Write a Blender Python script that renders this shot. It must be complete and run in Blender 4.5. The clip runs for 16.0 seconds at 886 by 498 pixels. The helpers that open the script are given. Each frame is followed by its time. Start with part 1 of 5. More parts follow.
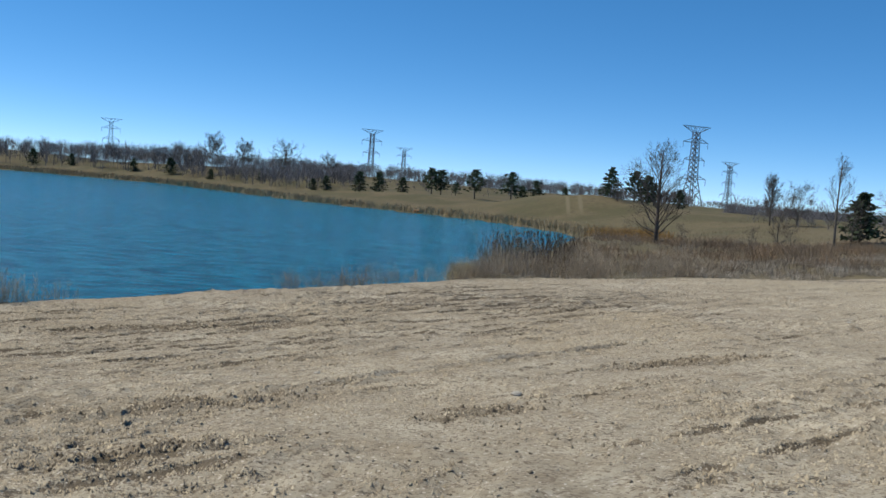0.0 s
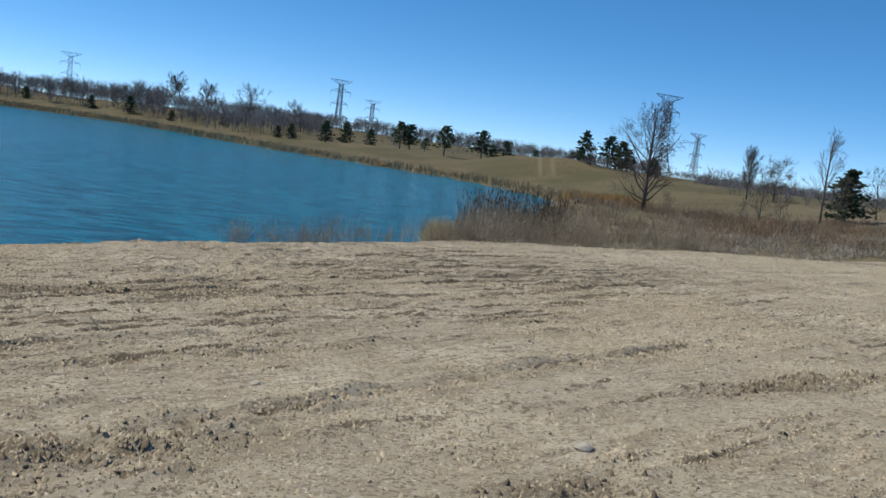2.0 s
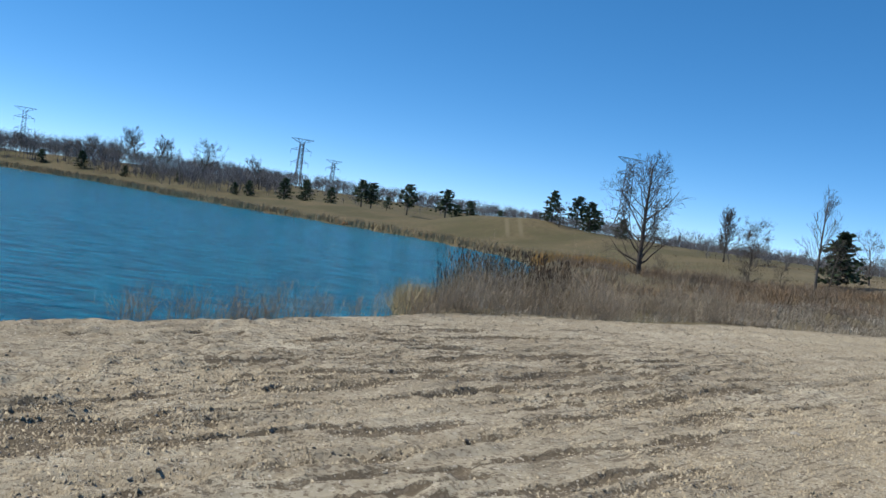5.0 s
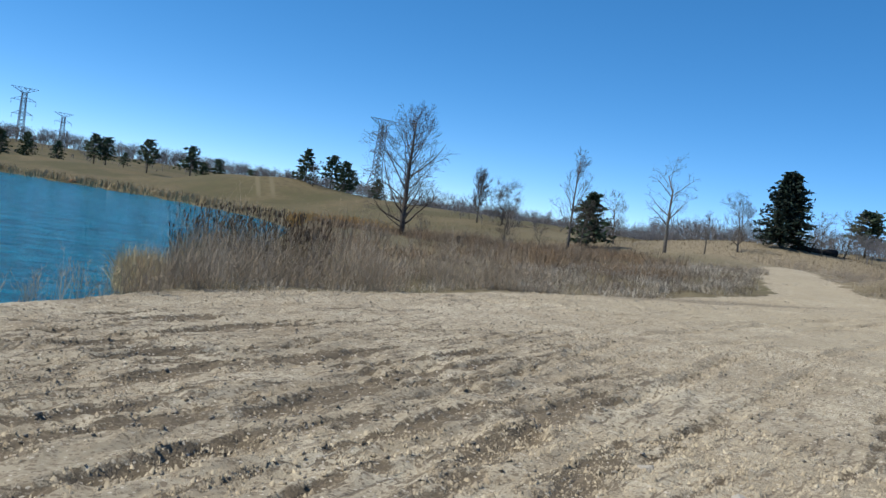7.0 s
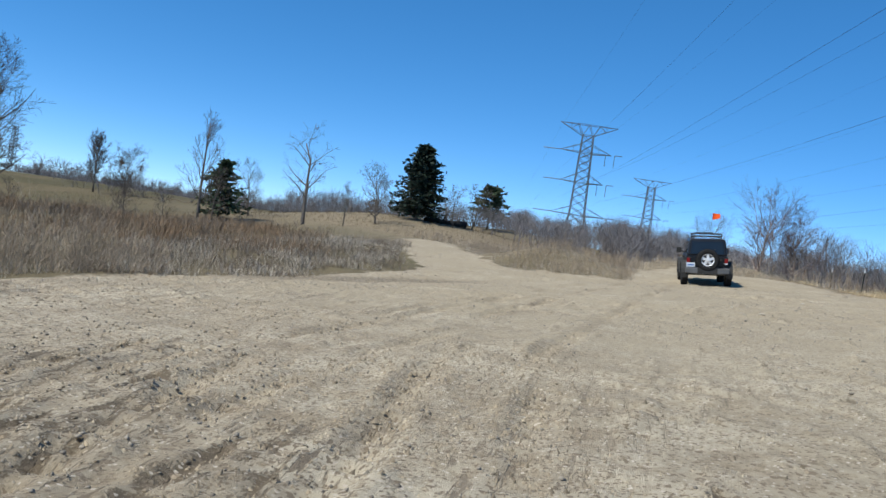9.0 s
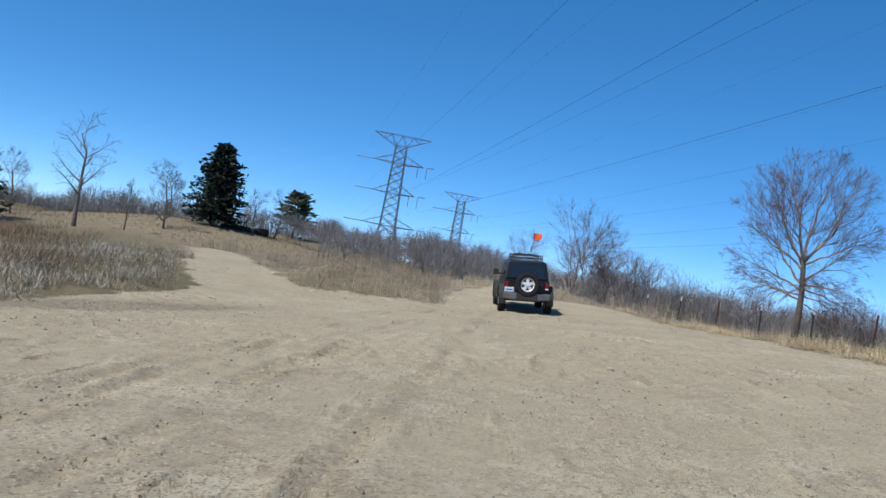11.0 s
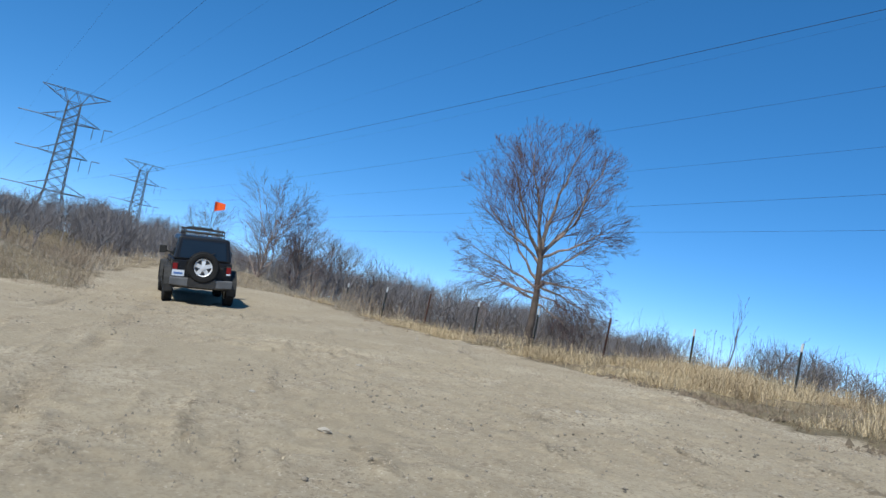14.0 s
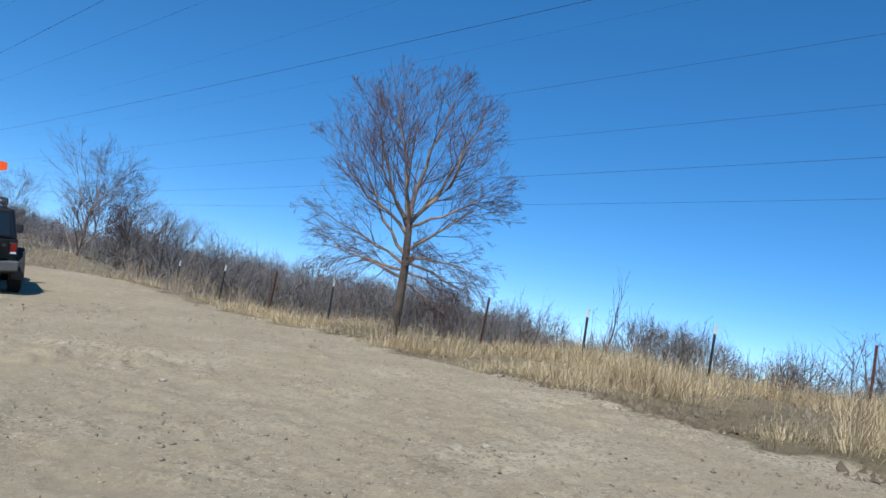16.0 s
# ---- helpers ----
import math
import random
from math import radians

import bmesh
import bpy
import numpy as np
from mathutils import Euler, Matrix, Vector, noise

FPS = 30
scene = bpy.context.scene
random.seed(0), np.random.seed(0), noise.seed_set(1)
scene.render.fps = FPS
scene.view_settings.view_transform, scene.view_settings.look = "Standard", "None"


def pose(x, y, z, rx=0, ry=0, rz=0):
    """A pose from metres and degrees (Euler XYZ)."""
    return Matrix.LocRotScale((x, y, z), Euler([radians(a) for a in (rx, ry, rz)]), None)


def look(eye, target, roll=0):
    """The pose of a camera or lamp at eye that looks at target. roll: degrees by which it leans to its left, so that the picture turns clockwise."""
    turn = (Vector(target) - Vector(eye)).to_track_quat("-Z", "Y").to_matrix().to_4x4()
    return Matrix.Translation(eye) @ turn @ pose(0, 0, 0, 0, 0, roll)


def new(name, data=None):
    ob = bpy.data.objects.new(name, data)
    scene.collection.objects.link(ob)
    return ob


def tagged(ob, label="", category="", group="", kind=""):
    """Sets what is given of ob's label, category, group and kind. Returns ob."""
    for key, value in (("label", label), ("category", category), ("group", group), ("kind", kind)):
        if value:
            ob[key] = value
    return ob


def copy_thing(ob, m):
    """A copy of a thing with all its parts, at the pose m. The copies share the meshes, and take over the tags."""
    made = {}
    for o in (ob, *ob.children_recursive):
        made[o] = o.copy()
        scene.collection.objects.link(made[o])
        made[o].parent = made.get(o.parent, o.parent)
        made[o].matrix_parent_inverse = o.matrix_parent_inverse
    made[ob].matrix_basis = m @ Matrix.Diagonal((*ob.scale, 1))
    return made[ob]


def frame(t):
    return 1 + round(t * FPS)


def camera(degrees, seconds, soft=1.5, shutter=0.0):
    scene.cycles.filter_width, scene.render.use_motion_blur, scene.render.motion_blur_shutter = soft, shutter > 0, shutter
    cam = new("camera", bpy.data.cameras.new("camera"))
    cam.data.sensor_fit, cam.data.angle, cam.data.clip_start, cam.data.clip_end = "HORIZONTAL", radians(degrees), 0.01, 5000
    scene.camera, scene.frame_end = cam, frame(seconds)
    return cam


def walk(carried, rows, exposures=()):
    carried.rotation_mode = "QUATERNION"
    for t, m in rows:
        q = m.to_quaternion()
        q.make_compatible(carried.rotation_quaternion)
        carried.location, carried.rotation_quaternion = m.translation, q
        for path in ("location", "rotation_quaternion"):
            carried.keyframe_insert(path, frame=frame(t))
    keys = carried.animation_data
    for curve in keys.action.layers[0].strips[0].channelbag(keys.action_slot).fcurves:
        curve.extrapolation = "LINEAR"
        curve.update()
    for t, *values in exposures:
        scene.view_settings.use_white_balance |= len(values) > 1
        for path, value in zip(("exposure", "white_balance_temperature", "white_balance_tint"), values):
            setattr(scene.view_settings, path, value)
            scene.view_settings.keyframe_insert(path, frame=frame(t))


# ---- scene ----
cam = camera(54.3, 16.0, soft=1.5)
# seconds, x, y, z, yaw, pitch, roll
ROWS = [
    (0.0, 0.000, 0.000, 2.900, 0.00, -4.01, -4.17),
    (0.5, -0.122, 1.211, 2.803, -0.24, -6.24, -5.94),
    (1.0, -0.274, 2.326, 2.691, -0.70, -7.46, -6.90),
    (1.5, -0.362, 3.347, 2.531, -1.77, -6.84, -6.91),
    (2.0, -0.468, 4.423, 2.482, -2.21, -6.59, -7.33),
    (2.5, -0.616, 5.406, 2.316, -1.85, -6.46, -7.32),
    (3.0, -0.695, 6.453, 2.188, -1.70, -6.57, -7.03),
    (5.5, -0.782, 12.043, 1.948, -6.94, -1.57, -8.17),
    (6.0, -0.648, 13.136, 1.860, -10.81, -2.24, -7.74),
    (6.5, -0.418, 14.280, 1.780, -15.75, -1.10, -8.58),
    (7.0, 0.047, 15.522, 1.763, -21.34, -2.43, -8.27),
    (7.5, 0.570, 16.767, 1.755, -27.88, -3.00, -9.31),
    (8.0, 1.293, 17.817, 1.620, -33.68, -3.09, -8.67),
    (8.5, 2.007, 18.928, 1.698, -40.84, -1.80, -10.68),
    (9.0, 2.903, 19.800, 1.564, -45.40, -0.63, -8.38),
    (9.5, 3.798, 20.710, 1.717, -48.94, 0.92, -8.92),
    (12.0, 8.815, 23.461, 2.008, -64.53, 1.92, -8.96),
    (12.5, 9.728, 23.949, 2.047, -68.39, 2.50, -8.94),
    (13.0, 10.635, 24.380, 2.072, -72.26, 3.19, -10.36),
    (13.5, 11.584, 24.720, 2.173, -74.92, 4.32, -8.63),
    (14.0, 12.574, 25.157, 2.219, -78.99, 4.73, -11.75),
    (14.5, 13.581, 25.347, 2.225, -82.34, 2.64, -8.31),
    (15.0, 14.570, 25.514, 2.287, -86.08, 4.14, -10.42),
    (15.5, 15.520, 25.603, 2.361, -86.50, 4.09, -5.86),
    (16.0, 16.360, 25.816, 2.406, -88.83, 4.98, -10.40),
]
walk(cam, [(t, pose(x, y, z, 90 + pitch, roll, yaw)) for t, x, y, z, yaw, pitch, roll in ROWS],
     exposures=[(t, e, k, 5.8) for t, e, k in ((0, -0.26, 6450), (1.5, -0.27, 6500), (3, -0.21, 6450), (5.5, -0.13, 6350), (7.0, -0.06, 6300), (8, -0.02, 6250), (9.5, -0.05, 6200), (12.5, -0.13, 6150), (16, -0.14, 6100))])

# ---- light ----
SUN_FROM = Vector((-0.80, 0.24, 1.0)).normalized()
world = bpy.data.worlds.new("sky")
scene.world = world
world.use_nodes = True
wn = world.node_tree.nodes
wl = world.node_tree.links
sky = wn.new("ShaderNodeTexSky")
sky.sky_type = "NISHITA"
sky.sun_disc = False
sky.sun_elevation = math.asin(SUN_FROM.z)
sky.sun_rotation = math.atan2(SUN_FROM.x, SUN_FROM.y)
sky.altitude = 200
sky.air_density = 0.35
sky.dust_density = 0.0
sky.ozone_density = 3.0
clear = wn.new("ShaderNodeHueSaturation")
clear.inputs["Saturation"].default_value = 1.47
soft_sky = wn.new("ShaderNodeGamma")
soft_sky.inputs[1].default_value = 0.7
clear.inputs["Hue"].default_value = 0.5
wl.new(sky.outputs[0], soft_sky.inputs[0])
wl.new(soft_sky.outputs[0], clear.inputs["Color"])
wl.new(clear.outputs[0], wn["Background"].inputs[0])
wn["Background"].inputs[1].default_value = 0.325
sun_data = bpy.data.lights.new("sun", "SUN")
sun_data.energy = 5.0
sun_data.angle = radians(0.5)
sun_data.color = (1.0, 0.95, 0.87)
sun = new("sun", sun_data)
sun.matrix_world = look(SUN_FROM * 100, (0, 0, 0))


# ---- materials ----
def material(name, base, rough=0.8, metal=0.0, vary=0.15, scale=3.0, bump=0.0, bump_scale=30.0, second=None, coords="Object", spec=0.3, per_object=0.0):
    """A surface with two scales of colour variation and fine relief."""
    m = bpy.data.materials.new(name)
    m.use_nodes = True
    nt = m.node_tree
    b = nt.nodes["Principled BSDF"]
    b.inputs["Roughness"].default_value = rough
    b.inputs["Metallic"].default_value = metal
    b.inputs["Specular IOR Level"].default_value = spec
    tc = nt.nodes.new("ShaderNodeTexCoord")
    n1 = nt.nodes.new("ShaderNodeTexNoise")
    n1.inputs["Scale"].default_value = scale
    n1.inputs["Detail"].default_value = 6
    nt.links.new(tc.outputs[coords], n1.inputs["Vector"])
    ramp = nt.nodes.new("ShaderNodeMapRange")
    ramp.inputs[1].default_value, ramp.inputs[2].default_value = 0.3, 0.7
    nt.links.new(n1.outputs[0], ramp.inputs[0])
    mix = nt.nodes.new("ShaderNodeMix")
    mix.data_type = "RGBA"
    other = second or tuple(c * (1 - 2 * vary) for c in base)
    mix.inputs[6].default_value = (*base, 1)
    mix.inputs[7].default_value = (*other, 1)
    nt.links.new(ramp.outputs[0], mix.inputs[0])
    last = mix.outputs[2]
    info = nt.nodes.new("ShaderNodeNewGeometry")
    isl = nt.nodes.new("ShaderNodeMapRange")
    isl.inputs[3].default_value, isl.inputs[4].default_value = 1 - vary, 1 + vary
    nt.links.new(info.outputs["Random Per Island"], isl.inputs[0])
    mul = nt.nodes.new("ShaderNodeMix")
    mul.data_type, mul.blend_type = "RGBA", "MULTIPLY"
    mul.inputs[0].default_value = 1.0
    nt.links.new(last, mul.inputs[6])
    nt.links.new(isl.outputs[0], mul.inputs[7])
    last = mul.outputs[2]
    if per_object:
        oi = nt.nodes.new("ShaderNodeObjectInfo")
        r2 = nt.nodes.new("ShaderNodeMapRange")
        r2.inputs[3].default_value, r2.inputs[4].default_value = 1 - per_object, 1 + per_object
        nt.links.new(oi.outputs["Random"], r2.inputs[0])
        mu2 = nt.nodes.new("ShaderNodeMix")
        mu2.data_type, mu2.blend_type = "RGBA", "MULTIPLY"
        mu2.inputs[0].default_value = 1.0
        nt.links.new(last, mu2.inputs[6])
        nt.links.new(r2.outputs[0], mu2.inputs[7])
        last = mu2.outputs[2]
    nt.links.new(last, b.inputs["Base Color"])
    if bump:
        n2 = nt.nodes.new("ShaderNodeTexNoise")
        n2.inputs["Scale"].default_value = bump_scale
        n2.inputs["Detail"].default_value = 5
        nt.links.new(tc.outputs[coords], n2.inputs["Vector"])
        bp = nt.nodes.new("ShaderNodeBump")
        bp.inputs["Strength"].default_value = bump
        bp.inputs["Distance"].default_value = 0.02
        nt.links.new(n2.outputs[0], bp.inputs["Height"])
        nt.links.new(bp.outputs[0], b.inputs["Normal"])
    return m


def ground_material():
    """Pale gravelly dirt, and short dry grass where the attribute 'grassy' says so."""
    m = bpy.data.materials.new("ground")
    m.use_nodes = True
    nt = m.node_tree
    N, L = nt.nodes, nt.links
    b = N["Principled BSDF"]
    b.inputs["Roughness"].default_value = 0.95
    b.inputs["Specular IOR Level"].default_value = 0.15
    geo = N.new("ShaderNodeNewGeometry")

    def tex(scale, detail=6, rough=0.6):
        n = N.new("ShaderNodeTexNoise")
        n.inputs["Scale"].default_value = scale
        n.inputs["Detail"].default_value = detail
        n.inputs["Roughness"].default_value = rough
        L.new(geo.outputs["Position"], n.inputs["Vector"])
        return n.outputs[0]

    def ramp(src, lo, hi):
        n = N.new("ShaderNodeMapRange")
        n.inputs[1].default_value, n.inputs[2].default_value = lo, hi
        L.new(src, n.inputs[0])
        return n.outputs[0]

    def blend(f, a, c, mode="MIX"):
        n = N.new("ShaderNodeMix")
        n.data_type, n.blend_type = "RGBA", mode
        for sock, v in ((n.inputs[0], f), (n.inputs[6], a), (n.inputs[7], c)):
            if isinstance(v, bpy.types.NodeSocket):
                L.new(v, sock)
            elif isinstance(v, tuple):
                sock.default_value = (*v, 1)
            else:
                sock.default_value = v
        return n.outputs[2]

    dirt = blend(ramp(tex(0.22, 5), 0.35, 0.65), (0.445, 0.368, 0.258), (0.38, 0.313, 0.216))
    dirt = blend(ramp(tex(1.3, 9, 0.72), 0.5, 0.7), dirt, (0.31, 0.24, 0.155))
    dirt = blend(ramp(tex(0.55, 7, 0.6), 0.5, 0.66), dirt, (0.54, 0.455, 0.325))
    dirt = blend(ramp(tex(8.0, 9, 0.78), 0.50, 0.66), dirt, (0.25, 0.19, 0.12))
    dirt = blend(ramp(tex(5.0, 9, 0.75), 0.54, 0.72), dirt, (0.52, 0.44, 0.33))
    vor = N.new("ShaderNodeTexVoronoi")
    vor.inputs["Scale"].default_value = 34
    L.new(geo.outputs["Position"], vor.inputs["Vector"])
    dirt = blend(ramp(vor.outputs["Distance"], 0.16, 0.05), dirt, (0.50, 0.45, 0.37))
    cell = N.new("ShaderNodeTexVoronoi")
    cell.inputs["Scale"].default_value = 21
    L.new(geo.outputs["Position"], cell.inputs["Vector"])
    crumb = N.new("ShaderNodeMapRange")
    crumb.inputs[1].default_value, crumb.inputs[2].default_value = 0.1, 0.9
    crumb.inputs[3].default_value, crumb.inputs[4].default_value = 0.9, 1.07
    L.new(cell.outputs["Color"], crumb.inputs[0])
    dirt = blend(ramp(tex(0.45, 7, 0.65), 0.46, 0.6), dirt, blend(1.0, dirt, crumb.outputs[0], "MULTIPLY"))
    lines = []
    for name in ("along", "comb", "rutty", "furrow"):
        n = N.new("ShaderNodeAttribute")
        n.attribute_name = name
        lines.append(n.outputs["Fac"])
    vec = N.new("ShaderNodeCombineXYZ")
    L.new(lines[0], vec.inputs[0])
    L.new(lines[1], vec.inputs[1])
    furrow = N.new("ShaderNodeTexNoise")
    furrow.inputs["Scale"].default_value = 1.0
    furrow.inputs["Detail"].default_value = 5
    furrow.inputs["Roughness"].default_value = 0.65
    furrow.inputs["Distortion"].default_value = 0.25
    L.new(vec.outputs[0], furrow.inputs["Vector"])
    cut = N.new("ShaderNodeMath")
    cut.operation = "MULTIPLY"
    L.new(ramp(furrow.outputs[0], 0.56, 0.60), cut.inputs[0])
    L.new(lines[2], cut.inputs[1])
    # furrow lines darkened: the shade of their steep edges is put into the colour
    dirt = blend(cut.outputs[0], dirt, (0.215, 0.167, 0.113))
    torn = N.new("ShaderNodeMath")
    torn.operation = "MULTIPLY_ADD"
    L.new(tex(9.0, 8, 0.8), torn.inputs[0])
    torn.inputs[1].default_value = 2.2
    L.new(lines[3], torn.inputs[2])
    shaded_groove = ramp(torn.outputs[0], 1.28, 1.42)
    # broken grooves get their shade as a darker dirt colour too
    dirt = blend(shaded_groove, dirt, (0.165, 0.127, 0.084))
    for scale, dark, pale in ((46, 0.11, 0.96), (24, 0.045, 1.1)):
        spot = N.new("ShaderNodeTexVoronoi")
        spot.inputs["Scale"].default_value = scale
        L.new(geo.outputs["Position"], spot.inputs["Vector"])
        pick = N.new("ShaderNodeSeparateColor")
        L.new(spot.outputs["Color"], pick.inputs[0])
        dirt = blend(ramp(pick.outputs[0], dark + 0.02, dark), dirt, (0.24, 0.185, 0.125))
        dirt = blend(ramp(pick.outputs[0], pale, pale + 0.02), dirt, (0.60, 0.51, 0.39))
    packed = N.new("ShaderNodeAttribute")
    packed.attribute_name = "packed"
    press = N.new("ShaderNodeMath")
    press.operation = "MULTIPLY"
    L.new(packed.outputs["Fac"], press.inputs[0])
    L.new(ramp(tex(0.8, 6, 0.6), 0.25, 0.6), press.inputs[1])
    smooth = blend(ramp(tex(0.35, 5), 0.35, 0.65), (0.445, 0.365, 0.245), (0.395, 0.323, 0.215))
    dirt = blend(press.outputs[0], dirt, blend(ramp(tex(30, 4, 0.7), 0.35, 0.65), smooth, (0.355, 0.286, 0.19)))
    # one dark colour for moist churned soil and for painted shade along the ruts
    damp_and_shade = N.new("ShaderNodeAttribute")
    damp_and_shade.attribute_name = "damp_and_shade"
    wet_and_shade = N.new("ShaderNodeMath")
    wet_and_shade.operation = "MULTIPLY"
    L.new(damp_and_shade.outputs["Fac"], wet_and_shade.inputs[0])
    L.new(ramp(tex(7.0, 9, 0.8), 0.36, 0.52), wet_and_shade.inputs[1])
    dirt = blend(wet_and_shade.outputs[0], dirt, (0.165, 0.128, 0.085))
    grass = blend(ramp(tex(0.09, 4), 0.4, 0.62), (0.10, 0.088, 0.042), (0.155, 0.12, 0.064))
    grass = blend(ramp(tex(1.1, 7, 0.7), 0.45, 0.7), grass, (0.095, 0.074, 0.042))
    place = N.new("ShaderNodeSeparateXYZ")
    L.new(geo.outputs["Position"], place.inputs[0])
    line = N.new("ShaderNodeMath")
    line.operation = "MULTIPLY_ADD"
    L.new(place.outputs[1], line.inputs[0])
    line.inputs[1].default_value = -0.10
    L.new(place.outputs[0], line.inputs[2])
    for middle in (7.0, 9.2):
        off = N.new("ShaderNodeMath")
        off.operation = "SUBTRACT"
        L.new(line.outputs[0], off.inputs[0])
        off.inputs[1].default_value = middle
        side = N.new("ShaderNodeMath")
        side.operation = "ABSOLUTE"
        L.new(off.outputs[0], side.inputs[0])
        worn = N.new("ShaderNodeMath")
        worn.operation = "MULTIPLY"
        L.new(ramp(side.outputs[0], 0.5, 0.15), worn.inputs[0])
        L.new(ramp(place.outputs[1], 146, 152), worn.inputs[1])
        grass = blend(worn.outputs[0], grass, (0.165, 0.135, 0.078))
    near = N.new("ShaderNodeAttribute")
    near.attribute_name = "litter"
    grass = blend(near.outputs["Fac"], grass, blend(ramp(tex(1.8, 8, 0.75), 0.5, 0.62), blend(ramp(tex(26, 9, 0.8), 0.42, 0.58), (0.38, 0.303, 0.193), (0.17, 0.132, 0.086)), blend(ramp(tex(17, 9, 0.8), 0.42, 0.58), (0.22, 0.172, 0.112), (0.10, 0.077, 0.05))))
    att = N.new("ShaderNodeAttribute")
    att.attribute_name = "grassy"
    add = N.new("ShaderNodeMath")
    add.operation = "ADD"
    L.new(att.outputs["Fac"], add.inputs[0])
    sub = N.new("ShaderNodeMapRange")
    sub.inputs[3].default_value, sub.inputs[4].default_value = -0.35, 0.35
    sub.inputs[1].default_value, sub.inputs[2].default_value = 0.3, 0.7
    L.new(tex(0.9, 7, 0.65), sub.inputs[0])
    L.new(sub.outputs[0], add.inputs[1])
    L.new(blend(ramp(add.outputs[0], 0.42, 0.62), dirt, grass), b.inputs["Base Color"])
    bp = N.new("ShaderNodeBump")
    bp.inputs["Strength"].default_value = 0.6
    bp.inputs["Distance"].default_value = 0.05
    grain = N.new("ShaderNodeMath")
    grain.operation = "MULTIPLY_ADD"
    L.new(ramp(vor.outputs["Distance"], 0.3, 0.0), grain.inputs[0])
    grain.inputs[1].default_value = 0.14
    L.new(tex(22, 10, 0.8), grain.inputs[2])
    deep = N.new("ShaderNodeMath")
    deep.operation = "MULTIPLY_ADD"
    L.new(cut.outputs[0], deep.inputs[0])
    deep.inputs[1].default_value = -0.8
    L.new(grain.outputs[0], deep.inputs[2])
    deeper = N.new("ShaderNodeMath")
    deeper.operation = "MULTIPLY_ADD"
    L.new(shaded_groove, deeper.inputs[0])
    deeper.inputs[1].default_value = -0.9
    L.new(deep.outputs[0], deeper.inputs[2])
    L.new(deeper.outputs[0], bp.inputs["Height"])
    L.new(bp.outputs[0], b.inputs["Normal"])
    return m


def water_material():
    m = bpy.data.materials.new("lake_water")
    m.use_nodes = True
    nt = m.node_tree
    N, L = nt.nodes, nt.links
    b = N["Principled BSDF"]
    b.inputs["Base Color"].default_value = (0.008, 0.085, 0.16, 1)
    b.inputs["Roughness"].default_value = 0.15
    b.inputs["IOR"].default_value = 1.33
    geo = N.new("ShaderNodeNewGeometry")
    mp = N.new("ShaderNodeMapping")
    mp.inputs["Scale"].default_value = (0.5, 1.25, 1)
    mp.inputs["Rotation"].default_value = (0, 0, radians(-14))
    L.new(geo.outputs["Position"], mp.inputs["Vector"])
    n1 = N.new("ShaderNodeTexNoise")
    n1.inputs["Scale"].default_value = 1.1
    n1.inputs["Detail"].default_value = 6
    n1.inputs["Roughness"].default_value = 0.66
    L.new(mp.outputs[0], n1.inputs["Vector"])
    n2 = N.new("ShaderNodeTexNoise")
    n2.inputs["Scale"].default_value = 0.06
    n2.inputs["Detail"].default_value = 3
    L.new(geo.outputs["Position"], n2.inputs["Vector"])
    mix = N.new("ShaderNodeMix")
    mix.data_type = "RGBA"
    mix.inputs[6].default_value = (0.012, 0.30, 0.44, 1)
    mix.inputs[7].default_value = (0.02, 0.37, 0.52, 1)
    L.new(n2.outputs[0], mix.inputs[0])
    # ripple troughs darker, crests brighter: the uneven sky reflection put into the colour
    crest = N.new("ShaderNodeMapRange")
    crest.inputs[1].default_value, crest.inputs[2].default_value = 0.40, 0.60
    L.new(n1.outputs[0], crest.inputs[0])
    swell = N.new("ShaderNodeMix")
    swell.data_type = "RGBA"
    swell.inputs[6].default_value = (0.006, 0.14, 0.225, 1)
    L.new(mix.outputs[2], swell.inputs[7])
    L.new(crest.outputs[0], swell.inputs[0])
    L.new(swell.outputs[2], b.inputs["Base Color"])
    bp = N.new("ShaderNodeBump")
    bp.inputs["Strength"].default_value = 1.0
    bp.inputs["Distance"].default_value = 1.7
    L.new(n1.outputs[0], bp.inputs["Height"])
    L.new(bp.outputs[0], b.inputs["Normal"])
    return m


GROUND = ground_material()
WATER = water_material()
BARK = material("grey_bark", (0.16, 0.135, 0.11), 0.9, vary=0.2, scale=8, bump=0.6, bump_scale=40)
BARK_PINK = material("pinkish_bark", (0.38, 0.29, 0.23), 0.85, vary=0.25, scale=7, bump=0.4, bump_scale=30, second=(0.16, 0.12, 0.10))
BARK_DARK = material("dark_bark", (0.135, 0.105, 0.085), 0.9, vary=0.25, scale=9, bump=0.7, bump_scale=40)
BARK_BLACKISH = material("dark_band_bark", (0.05, 0.038, 0.03), 0.95, vary=0.25, scale=6, bump=0.6, bump_scale=30)
TWIG = material("twigs", (0.14, 0.11, 0.09), 0.9, vary=0.25, scale=4)
TWIG_RED = material("reddish_twigs", (0.165, 0.112, 0.105), 0.9, vary=0.25, scale=4)
NEEDLE_DARK = material("dark_needles", (0.025, 0.046, 0.028), 0.75, vary=0.4, scale=3)
NEEDLE = material("needles", (0.05, 0.078, 0.04), 0.75, vary=0.4, scale=3, second=(0.065, 0.075, 0.035))
OLIVE = material("olive_grass", (0.205, 0.155, 0.088), 0.9, vary=0.3, scale=0.1, second=(0.145, 0.105, 0.06))
STRAW = material("straw", (0.66, 0.53, 0.33), 0.85, vary=0.3, scale=0.6, second=(0.46, 0.35, 0.21))
WEED = material("dry_weeds", (0.40, 0.325, 0.235), 0.9, vary=0.35, scale=0.5, second=(0.27, 0.205, 0.14))
